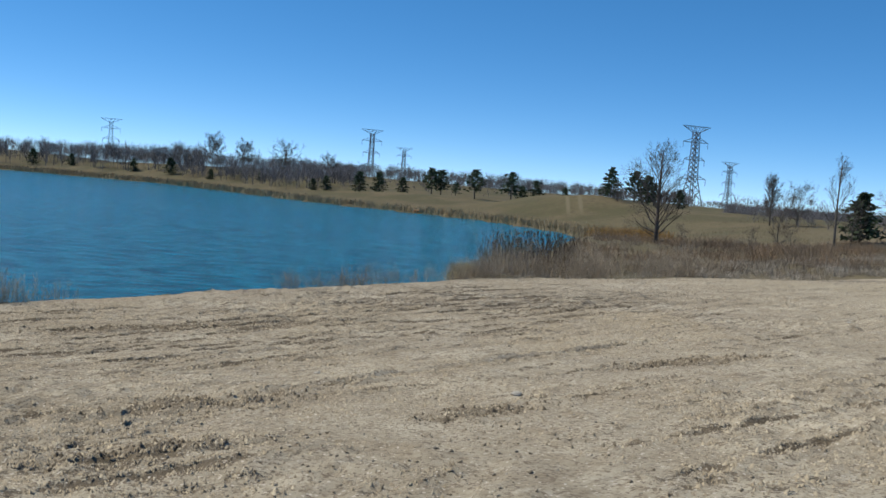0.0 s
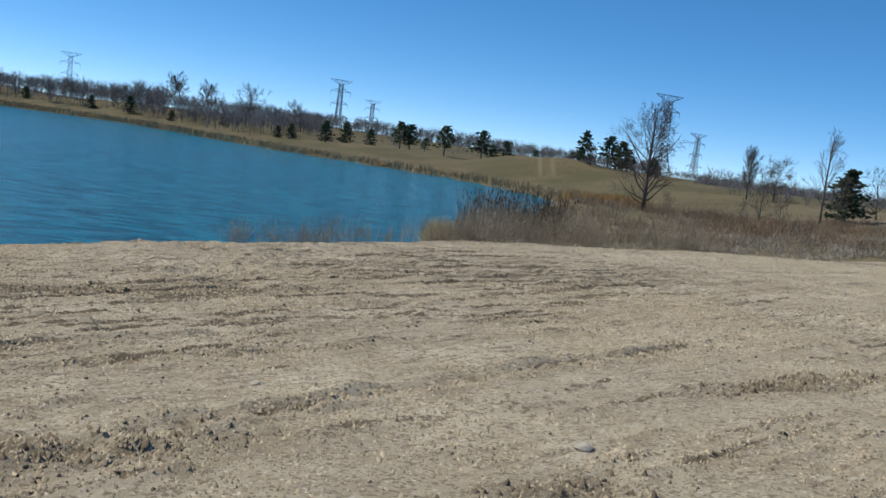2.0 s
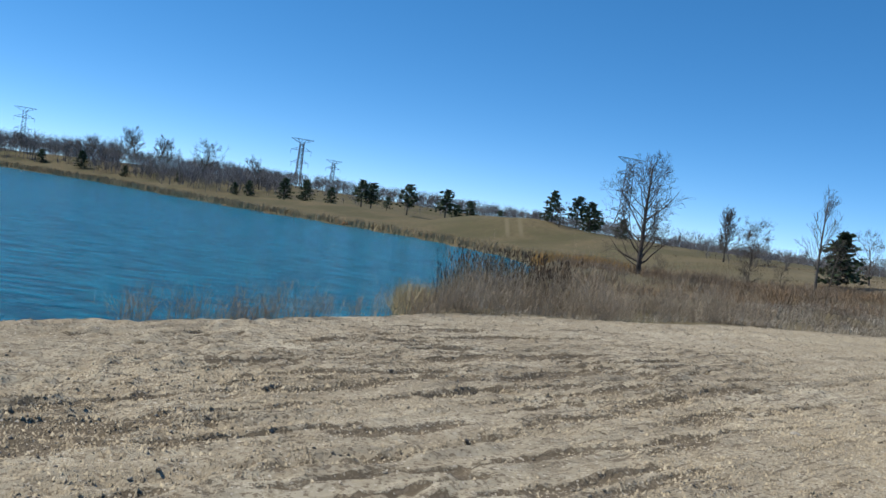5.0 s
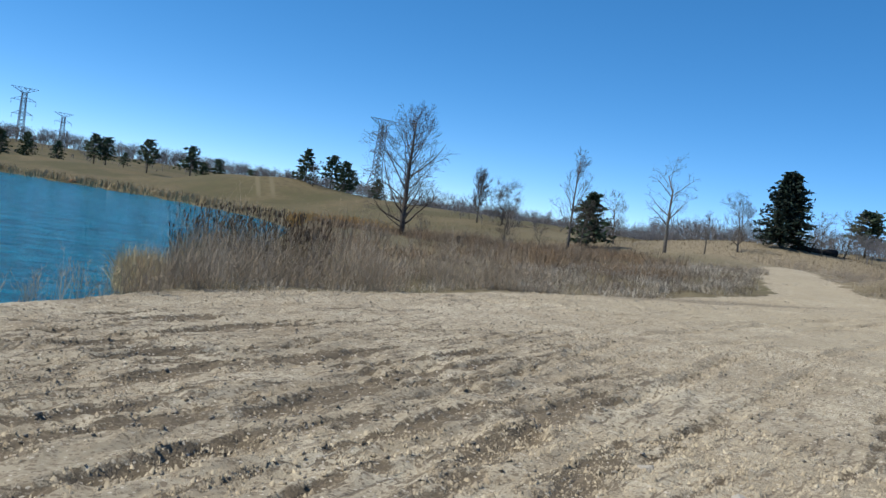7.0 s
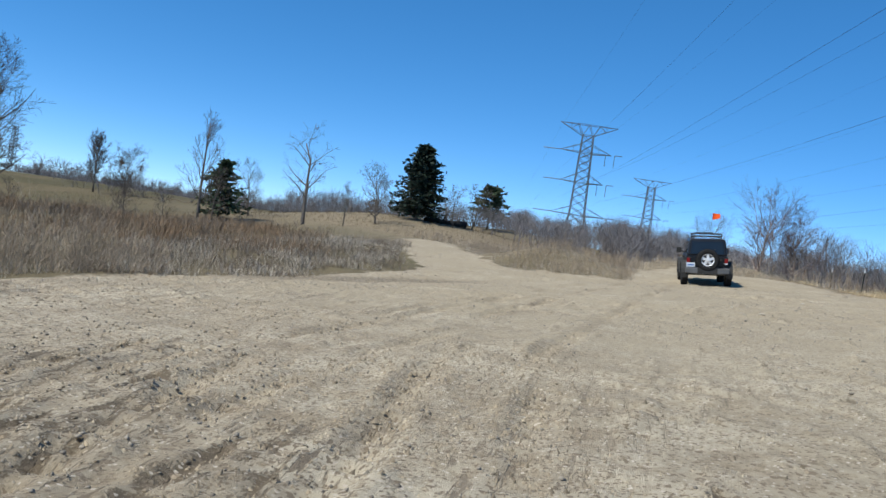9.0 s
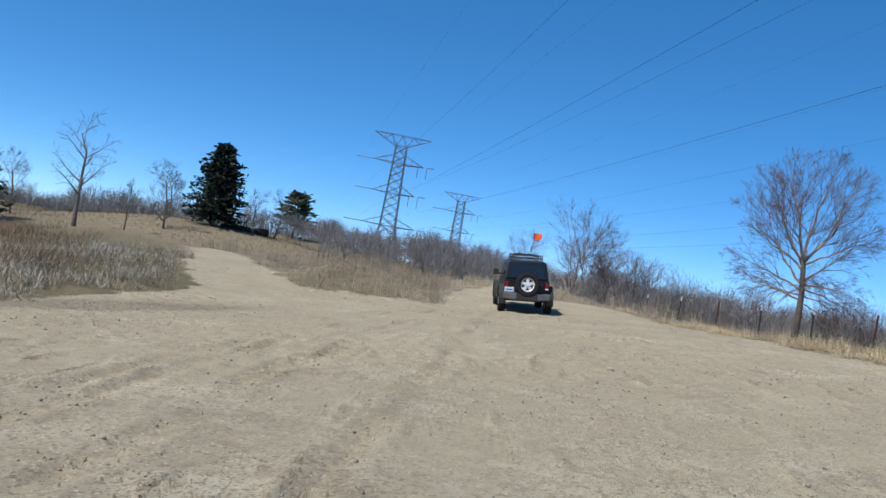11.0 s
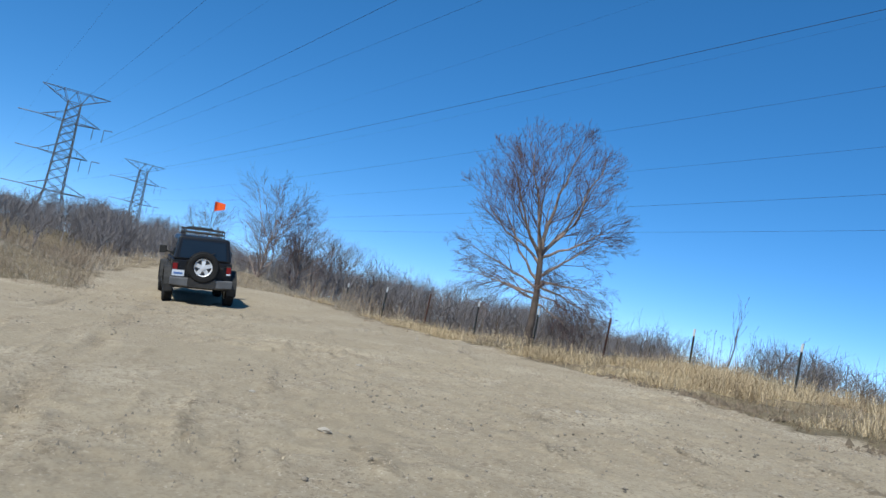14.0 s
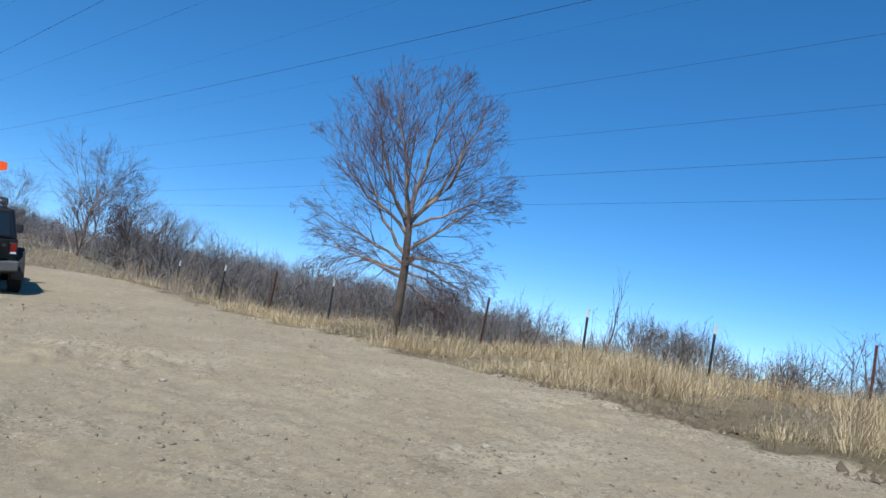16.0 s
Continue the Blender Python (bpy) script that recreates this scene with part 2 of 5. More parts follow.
WEED_DARK = material("dark_dry_weeds", (0.29, 0.235, 0.175), 0.9, vary=0.4, scale=0.6, second=(0.17, 0.13, 0.09))
WEED_PALE = material("pale_weeds", (0.47, 0.41, 0.33), 0.9, vary=0.3, scale=0.5, second=(0.34, 0.29, 0.22))
RUST = material("rusty_grass", (0.29, 0.185, 0.10), 0.9, vary=0.3, scale=0.5, second=(0.21, 0.16, 0.11))
REED = material("reeds", (0.38, 0.28, 0.15), 0.85, vary=0.3, scale=0.08, second=(0.29, 0.215, 0.12))
REED_BLOND = material("blond_reeds", (0.74, 0.57, 0.32), 0.85, vary=0.25, scale=0.5)
SEED_HEAD = material("brown_seed_heads", (0.12, 0.078, 0.046), 0.95, vary=0.3, scale=6)
# greyed and lightened, so that the colour itself holds the distance haze
WOODS_HAZY = material("hazy_bare_woods", (0.215, 0.20, 0.198), 0.95, vary=0.3, scale=0.05, second=(0.165, 0.15, 0.145))
STEEL = material("galvanised_steel", (0.17, 0.175, 0.18), 0.55, metal=0.5, vary=0.1, scale=2)
STEEL_DARK = material("weathered_steel", (0.15, 0.15, 0.155), 0.6, metal=0.4, vary=0.1, scale=2)
CABLE = material("cable", (0.06, 0.06, 0.065), 0.6, metal=0.3, vary=0.05)
STONE = material("stone", (0.40, 0.34, 0.26), 0.9, vary=0.25, scale=5, bump=0.5, bump_scale=25, per_object=0.2)
PALE_STONE = material("pale_stone", (0.47, 0.41, 0.325), 0.9, vary=0.15, scale=4, bump=0.4, bump_scale=25, per_object=0.12)
CRUMB = material("earth_crumb", (0.46, 0.38, 0.265), 0.95, vary=0.3, scale=2, second=(0.33, 0.26, 0.17))
DAMP = material("damp_soil", (0.20, 0.155, 0.105), 0.95, vary=0.3, scale=4, second=(0.13, 0.10, 0.066))
CLOD = material("dark_clod", (0.37, 0.295, 0.20), 0.95, vary=0.25, scale=5, bump=0.6, bump_scale=25)


# ---- mesh helpers ----
class Mesh:
    """Collects points and faces of one mesh."""

    def __init__(self):
        self.v, self.f = [], []

    def tube(self, path, radii, sides=5, cap=True):
        base = len(self.v)
        n = len(path)
        round_ = [(math.cos(2 * math.pi * k / sides), math.sin(2 * math.pi * k / sides)) for k in range(sides)]
        ref = Vector((0.31, 0.17, 0.93))
        for i, (p, r) in enumerate(zip(path, radii)):
            d = (path[min(i + 1, n - 1)] - path[max(i - 1, 0)]).normalized()
            if abs(d.dot(ref)) > 0.95:
                ref = Vector((0.9, -0.3, 0.1))
            a = d.cross(ref).normalized()
            c = d.cross(a)
            (px, py, pz), (ax, ay, az), (cx, cy, cz) = p, a * r, c * r
            for u, v in round_:
                self.v.append((px + ax * u + cx * v, py + ay * u + cy * v, pz + az * u + cz * v))
        for i in range(n - 1):
            for k in range(sides):
                q = base + i * sides
                k2 = (k + 1) % sides
                self.f.append((q + k, q + k2, q + sides + k2, q + sides + k))
        if cap:
            self.f.append(tuple(base + k for k in reversed(range(sides))))
            self.f.append(tuple(base + (n - 1) * sides + k for k in range(sides)))
        return self

    def beam(self, a, b, w=0.1, h=None):
        """A square bar from a to b."""
        a, b = Vector(a), Vector(b)
        d = (b - a).normalized()
        up = Vector((0, 0, 1)) if abs(d.z) < 0.9 else Vector((1, 0, 0))
        s = d.cross(up).normalized() * w / 2
        u = s.cross(d).normalized() * (h or w) / 2
        q = len(self.v)
        for p in (a, b):
            self.v += [p + s + u, p - s + u, p - s - u, p + s - u]
        self.f += [(q + k, q + (k + 1) % 4, q + 4 + (k + 1) % 4, q + 4 + k) for k in range(4)]
        self.f += [(q + 3, q + 2, q + 1, q), (q + 4, q + 5, q + 6, q + 7)]
        return self

    def box(self, lo, hi, bevel=0.0):
        """A box between two corners, its vertical and horizontal edges cut by bevel."""
        bm = bmesh.new()
        bmesh.ops.create_cube(bm, size=1.0)
        for v in bm.verts:
            v.co = Vector([(l + h) / 2 + c * (h - l) for l, h, c in zip(lo, hi, v.co)])
        if bevel:
            bmesh.ops.bevel(bm, geom=bm.edges[:], offset=bevel, segments=2, affect="EDGES", profile=0.6)
        return self.take(bm)

    def take(self, bm, m=None):
        q = len(self.v)
        bm.verts.index_update()
        self.v += [(m @ v.co if m else v.co.copy()) for v in bm.verts]
        self.f += [tuple(q + v.index for v in f.verts) for f in bm.faces]
        bm.free()
        return self

    def loft(self, rings, close=True):
        """Skins closed rings of equal length."""
        q = len(self.v)
        n = len(rings[0])
        for r in rings:
            self.v += [Vector(p) for p in r]
        for i in range(len(rings) - 1):
            for k in range(n):
                k2 = (k + 1) % n
                self.f.append((q + i * n + k, q + i * n + k2, q + (i + 1) * n + k2, q + (i + 1) * n + k))
        if close:
            self.f.append(tuple(q + k for k in reversed(range(n))))
            self.f.append(tuple(q + (len(rings) - 1) * n + k for k in range(n)))
        return self

    def data(self, name, mat, smooth=False):
        me = bpy.data.meshes.new(name)
        me.from_pydata([tuple(v) for v in self.v], [], self.f)
        me.materials.append(mat)
        if smooth:
            me.polygons.foreach_set("use_smooth", [True] * len(me.polygons))
        me.update()
        return me


def part(name, mesh, mat, parent=None, label="", smooth=False, m=None):
    ob = new(name, mesh if isinstance(mesh, bpy.types.Mesh) else mesh.data(name, mat, smooth))
    if parent:
        ob.parent = parent
    if m is not None:
        ob.matrix_basis = m
    return tagged(ob, label)


def thing(name, m, label, category, group=""):
    ob = new(name)
    ob.matrix_basis = m
    return tagged(ob, label, category, group)


def tri_mesh(name, verts, tris, mat):
    """A mesh from arrays of points and triangles."""
    me = bpy.data.meshes.new(name)
    me.vertices.add(len(verts))
    me.vertices.foreach_set("co", np.asarray(verts, dtype=np.float32).ravel())
    me.loops.add(tris.size)
    me.loops.foreach_set("vertex_index", tris.astype(np.int32).ravel())
    me.polygons.add(len(tris))
    me.polygons.foreach_set("loop_start", np.arange(0, tris.size, 3, dtype=np.int32))
    me.update(calc_edges=True)
    me.materials.append(mat)
    return me


# ---- the lie of the land ----
LAKE_LEVEL = -2.0
COEF = [-0.1123, -0.4765, 0.3233, -0.0538, 0.7823, -0.7602, -0.2314, 0.5065, 0.2872, -0.1739]
LAKE = [(-60, -40), (-30, 0), (-15, 15), (-9.3, 19.9), (-6.2, 23.2), (-2.5, 26.8), (1.4, 31.8), (2.4, 36.0), (1.9, 41.0),
        (6.0, 47), (13, 70), (18, 95), (17, 118), (8, 140), (-6, 158), (-24, 175), (-86, 268), (-165, 322), (-300, 330), (-420, 200), (-300, -40)]
DIRT = [(-17, -60), (-17, 11), (-9.5, 19.4), (-6.3, 22.9), (-2.6, 26.6), (1.4, 31.6), (5.3, 34.1), (9, 36.8), (14, 39.0), (20, 41), (25.5, 42.8),
        (29, 47.5), (33.5, 53), (38, 58), (40, 56.5), (36.2, 51), (32.4, 46), (31.2, 43.6), (33, 42), (34.6, 40), (38, 41.6), (43, 44.8), (50, 48), (52, 46),
        (47, 41.5), (44, 37.6), (40, 33.2), (37.5, 31), (33, 27.6), (30.2, 25.4), (28.6, 23.9), (26.6, 22.8), (24.8, 21.8), (22.5, 10), (26, -60)]
MOUND = [(31, 43.4), (33, 41.6), (34.7, 39.7), (37.5, 41.4), (42, 45), (41, 52), (37, 51.5), (33.2, 47)]


def edge_distance(poly, x, y):
    """Distance to a polygon's edge, positive inside."""
    x, y = np.asarray(x, float), np.asarray(y, float)
    best = np.full(x.shape, 1e9)
    inside = np.zeros(x.shape, bool)
    for (ax, ay), (bx, by) in zip(poly, poly[1:] + poly[:1]):
        dx, dy = bx - ax, by - ay
        t = np.clip(((x - ax) * dx + (y - ay) * dy) / (dx * dx + dy * dy), 0, 1)
        best = np.minimum(best, np.hypot(x - ax - t * dx, y - ay - t * dy))
        cross = (ay > y) != (by > y)
        inside ^= cross & (x < (bx - ax) * (y - ay) / (by - ay + 1e-12) + ax)
    return np.where(inside, best, -best)


def step(lo, hi, v):
    t = np.clip((v - lo) / (hi - lo), 0, 1)
    return t * t * (3 - 2 * t)


GRIDS = {}


def lattice(seed, x, y):
    """Smooth value noise in -1..1, one cell a unit."""
    if seed not in GRIDS:
        GRIDS[seed] = np.random.RandomState(seed).rand(256, 256) * 2 - 1
    grid = GRIDS[seed]
    xi, yi = np.floor(x).astype(int), np.floor(y).astype(int)
    fx, fy = x - xi, y - yi
    fx, fy = fx * fx * (3 - 2 * fx), fy * fy * (3 - 2 * fy)
    g = lambda a, b: grid[a % 256, b % 256]
    return (g(xi, yi) * (1 - fx) + g(xi + 1, yi) * fx) * (1 - fy) + (g(xi, yi + 1) * (1 - fx) + g(xi + 1, yi + 1) * fx) * fy


HILLS = [  # x, y, half-widths along x and y, height
    (58, 78, 13, 16, 2.0), (84, 88, 24, 18, 2.4), (24, 165, 15, 11, 3.6), (2, 205, 18, 9, 1.3), (-45, 240, 25, 14, 1.6), (56, 46, 9, 8, 2.3), (40, 66, 6, 5, 0.9), 
    (40, 57, 8, 8, 0.8), (45, 150, 30, 20, 1.3), (120, 105, 50, 40, 2.0), (70, 130, 40, 25, 1.1), (-70, 330, 90, 45, 3.5), (-250, 420, 120, 60, 6.0), (60, 330, 160, 80, 3.0)]


KNOLLS = [(44, 39.5, 6, 6, 0.75), (36, 44.8, 3.0, 2.7, 0.95), (34, 52, 9, 7, 0.45), (3.8, 39.8, 3.4, 3.2, -1.1)]


def land(x, y):
    """Height of the ground without small relief."""
    x, y = np.asarray(x, float), np.asarray(y, float)
    xc, yc = np.clip(x, -14, 42) / 15, (np.clip(y, -6, 40) - 20) / 15
    near = sum(c * xc ** a * yc ** b for c, (a, b) in zip(COEF, ((a, b) for a in range(4) for b in range(4 - a))))
    out = np.hypot(np.maximum(np.maximum(-14 - x, x - 42), 0), np.maximum(np.maximum(-6 - y, y - 40), 0))
    far = 0.25 + np.zeros_like(x)
    for hx, hy, sx, sy, h in HILLS:
        far = far + h * np.exp(-((x - hx) / sx) ** 2 - ((y - hy) / sy) ** 2)
    far = far + 0.25 * lattice(5, x / 14, y / 14) * step(20, 60, np.hypot(x - 15, y - 25))
    far = far + 1.2 * lattice(6, x / 60, y / 60) * step(250, 500, np.hypot(x, y))
    w = step(0, 16, out)
    z = near * (1 - w) + far * w
    for hx, hy, sx, sy, h in KNOLLS:
        z = z + h * np.exp(-((x - hx) / sx) ** 2 - ((y - hy) / sy) ** 2)
    d = edge_distance(LAKE, x, y)
    shore = LAKE_LEVEL + 0.25
    away = np.where(y > 60, 30.0, 0.01)
    z = shore + (z - shore) * np.where(y > 60, step(0, 1, np.clip(-d / away, 0, 1)) * step(60, 75, y) + 1 - step(60, 75, y), 1)
    return z * (1 - step(-0.2, 2.2, d)) + (LAKE_LEVEL - 1.5) * step(-0.2, 2.2, d)


def height(x, y):
    return float(land(np.array([x]), np.array([y]))[0])


TRACKS = [  # y = a + b x + c x x, from x0 to x1, depth
    (12.5, 0.86, 0.0, -3.2, 5.5, 0.11), (14.9, 0.62, 0.0, -6, 3, 0.06), (16.3, 0.62, 0.0, -6, 3, 0.05), (18.6, 0.70, 0.0, -6, 4, 0.06), (20.1, 0.66, 0.0, -5, 7, 0.05),
    (20.6, 0.88, -0.005, -1, 9, 0.08), (22.1, 0.82, -0.005, -2, 9, 0.06), (23.4, 0.72, -0.003, -5, 12, 0.08), (24.6, 0.70, -0.004, -4, 9, 0.06), (19.2, 0.76, -0.004, 2, 11, 0.07),
    (18.2, 0.72, -0.004, 2, 12, 0.06), (21.6, 0.62, -0.004, 5, 20, 0.06), (23.4, 0.62, -0.005, 5, 20, 0.06), (20.6, 0.49, 0.0, 9, 34, 0.04), (22.3, 0.50, 0.0, 9, 34, 0.04),
    (25.6, 0.64, 0.0, -3, 3, 0.05), (26.5, -0.20, 0.0, -4, 3, 0.05), (23.9, -0.24, 0.0, -4, 3, 0.06), (25.5, 0.28, 0.006, 8, 22, 0.05)]


def rut_distance(x, y):
    """How near the closest wheel rut is, in metres."""
    best = np.full(np.shape(x), 9.0)
    for a, b, c, x0, x1, depth in TRACKS:
        d = np.abs(y - a - b * x - c * x * x) / np.sqrt(1 + (b + 2 * c * x) ** 2)
        best = np.where((x > x0) & (x < x1), np.minimum(best, d), best)
    return best


def churned(x, y):
    """Where the earth is churned up and damp."""
    spots = ((-2.5, 9.9, 1.3, 0.45), (-2.4, 7.75, 0.9, 0.3), (0.6, 9.5, 0.9, 0.4), (4.2, 13.4, 1.6, 0.4), (-5.5, 17.0, 2.2, 0.5))
    return np.clip(sum(np.exp(-((x - a) / sa) ** 2 - ((y - b - 0.5 * (x - a)) / sb) ** 2) for a, b, sa, sb in spots), 0, 1)


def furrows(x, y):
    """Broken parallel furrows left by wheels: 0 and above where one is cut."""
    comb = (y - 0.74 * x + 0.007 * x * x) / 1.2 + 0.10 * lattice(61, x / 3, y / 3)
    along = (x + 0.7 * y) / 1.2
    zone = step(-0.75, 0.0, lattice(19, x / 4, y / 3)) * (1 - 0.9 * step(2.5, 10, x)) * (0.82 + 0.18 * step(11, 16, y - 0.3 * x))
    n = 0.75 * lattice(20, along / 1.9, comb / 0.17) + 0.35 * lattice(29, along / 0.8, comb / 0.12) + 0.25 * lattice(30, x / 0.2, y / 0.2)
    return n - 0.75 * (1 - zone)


def relief(x, y):
    """Ruts, tread marks and lumps on the bare dirt."""
    z = 0.02 * lattice(11, x / 1.7, y / 1.7) + 0.014 * lattice(12, x / 0.6, y / 0.6) + 0.014 * lattice(13, x / 0.25, y / 0.25)
    rough = step(-0.2, 0.5, lattice(15, x / 4.5, y / 4.5))
    z = z + (0.25 + rough) * (0.045 * np.abs(lattice(14, x / 0.33, y / 0.33)) + 0.028 * lattice(18, x / 0.15, y / 0.15))
    z = z * (1 - 0.5 * step(9, 17, x))
    z = z - 0.055 * step(0.12, 0.5, furrows(x, y)) + 0.03 * step(-0.25, 0.1, furrows(x, y))
    z = z + 0.045 * step(0.2, 0.5, lattice(23, x / 3.4, y / 3.4)) * step(0.1, 0.45, lattice(24, x / 0.24, y / 0.24))
    z = z + churned(x, y) * (0.07 * lattice(26, x / 0.22, y / 0.22) + 0.02 * lattice(27, x / 0.45, y / 0.45))
    wander = 0.18 * lattice(16, x / 3.0, y / 3.0)
    for a, b, c, x0, x1, depth in TRACKS:
        slope = b + 2 * c * x
        d = (y - a - b * x - c * x * x) / np.sqrt(1 + slope * slope) + wander
        on = step(x0, x0 + 2, x) * (1 - step(x1 - 3, x1, x)) * step(-0.5, 0.3, lattice(int(a * 10), x / 2.2, y / 2.2))
        lug = 0.6 + 0.4 * np.sign(np.sin((x + 0.7 * y) / 1.2 * 2 * math.pi / 0.36 + np.abs(d) * 9))
        z = z - on * depth * 1.2 * np.exp(-(d / 0.13) ** 2) * lug + on * depth * 0.6 * np.exp(-((np.abs(d) - 0.26) / 0.08) ** 2) * (0.6 + 0.6 * lattice(25, x / 0.3, y / 0.3))
    return z


def spread(lo, hi, fine, far, grow):
    """Coordinates, evenly spaced from lo to hi and ever wider beyond, to -far and far."""
    core = list(np.arange(lo, hi + fine / 2, fine))
    s, v = fine, hi
    up, down = [], []
    while v < far:
        s *= grow
        v += min(s, 400)
        up.append(v)
    s, v = fine, lo
    while v > -far:
        s *= grow
        v -= min(s, 400)
        down.append(v)
    return np.array(down[::-1] + core + up)


gx, gy = spread(-8.0, 30.0, 0.075, 4200, 1.09), spread(7.5, 37.0, 0.075, 4200, 1.09)
GX, GY = np.meshgrid(gx, gy)
GZ = land(GX, GY)
bare = edge_distance(DIRT, GX, GY)
GZ += relief(GX, GY) * step(-0.8, 0.6, bare) * (1 - step(60, 90, np.hypot(GX - 12, GY - 25)))
GZ += 0.06 * lattice(21, GX / 0.8, GY / 0.8) * step(0.6, -0.6, bare) * (np.hypot(GX, GY) < 90)
nx, ny = len(gx), len(gy)
idx = np.arange(nx * ny).reshape(ny, nx)
tris = np.concatenate([np.stack([idx[:-1, :-1], idx[:-1, 1:], idx[1:, 1:]], -1).reshape(-1, 3), np.stack([idx[:-1, :-1], idx[1:, 1:], idx[1:, :-1]], -1).reshape(-1, 3)])
ground_mesh = tri_mesh("ground", np.stack([GX, GY, GZ], -1).reshape(-1, 3), tris, GROUND)
comb_at = (GY - 0.74 * GX + 0.007 * GX * GX) / 1.2 + 0.12 * lattice(61, GX / 3, GY / 3)
rutty_at = step(-0.35, 0.15, lattice(63, GX / 2.6, GY / 2.0)) * step(0.3, 2.0, bare) * (1 - 0.55 * step(5, 9, GX)) * (1 - 0.8 * step(11, 17, GX)) * (0.35 + 0.65 * step(11, 15, GY - 0.3 * GX))
# the last mask joins moist soil with rut shade that is painted as colour
for attr, values in (("furrow", furrows(GX, GY) * step(0.2, 1.2, bare) - 2.0 * (1 - step(0.2, 1.2, bare))), ("along", (GX + 0.7 * GY) / 1.2 / 0.8), ("comb", comb_at / 0.10), ("rutty", rutty_at), ("packed", 0.75 * step(8, 15, GX) * step(0.0, 1.0, bare)), ("litter", (1 - step(40, 120, np.hypot(GX - 25, GY - 28))) * (0.25 + 0.75 * step(26, 42, GX - 0.25 * (GY - 45)))), ("grassy", step(0.9, -0.9, bare)), ("damp_and_shade", np.clip(step(0.25, 0.75, np.exp(-((GX - 19) / 6) ** 2 - ((GY - 39.0) / 1.6) ** 2)), 0, 1) * 0.7 + 0.4 * np.exp(-(rut_distance(GX, GY) / 0.17) ** 2) * step(-0.3, 0.4, lattice(33, GX / 0.9, GY / 0.9)) + 0.85 * churned(GX, GY))):
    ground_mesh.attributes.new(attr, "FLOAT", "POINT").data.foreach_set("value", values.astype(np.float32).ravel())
ground = tagged(new("ground", ground_mesh), "pale rutted gravelly dirt merging into dry grassland", "ground", kind="structure")

wx, wy = np.meshgrid(np.linspace(-450, 45, 100), np.linspace(-60, 345, 82))
wi = np.arange(wx.size).reshape(wx.shape)
wt = np.concatenate([np.stack([wi[:-1, :-1], wi[:-1, 1:], wi[1:, 1:]], -1).reshape(-1, 3), np.stack([wi[:-1, :-1], wi[1:, 1:], wi[1:, :-1]], -1).reshape(-1, 3)])
centre = np.stack([wx, wy], -1).reshape(-1, 2)[wt].mean(1)
wt = wt[edge_distance(LAKE, centre[:, 0], centre[:, 1]) > -8]
water = tagged(new("water", tri_mesh("water", np.stack([wx, wy, np.full(wx.shape, LAKE_LEVEL)], -1).reshape(-1, 3), wt, WATER)), "wind-rippled deep blue lake water below a dirt bank", "lake", kind="structure")


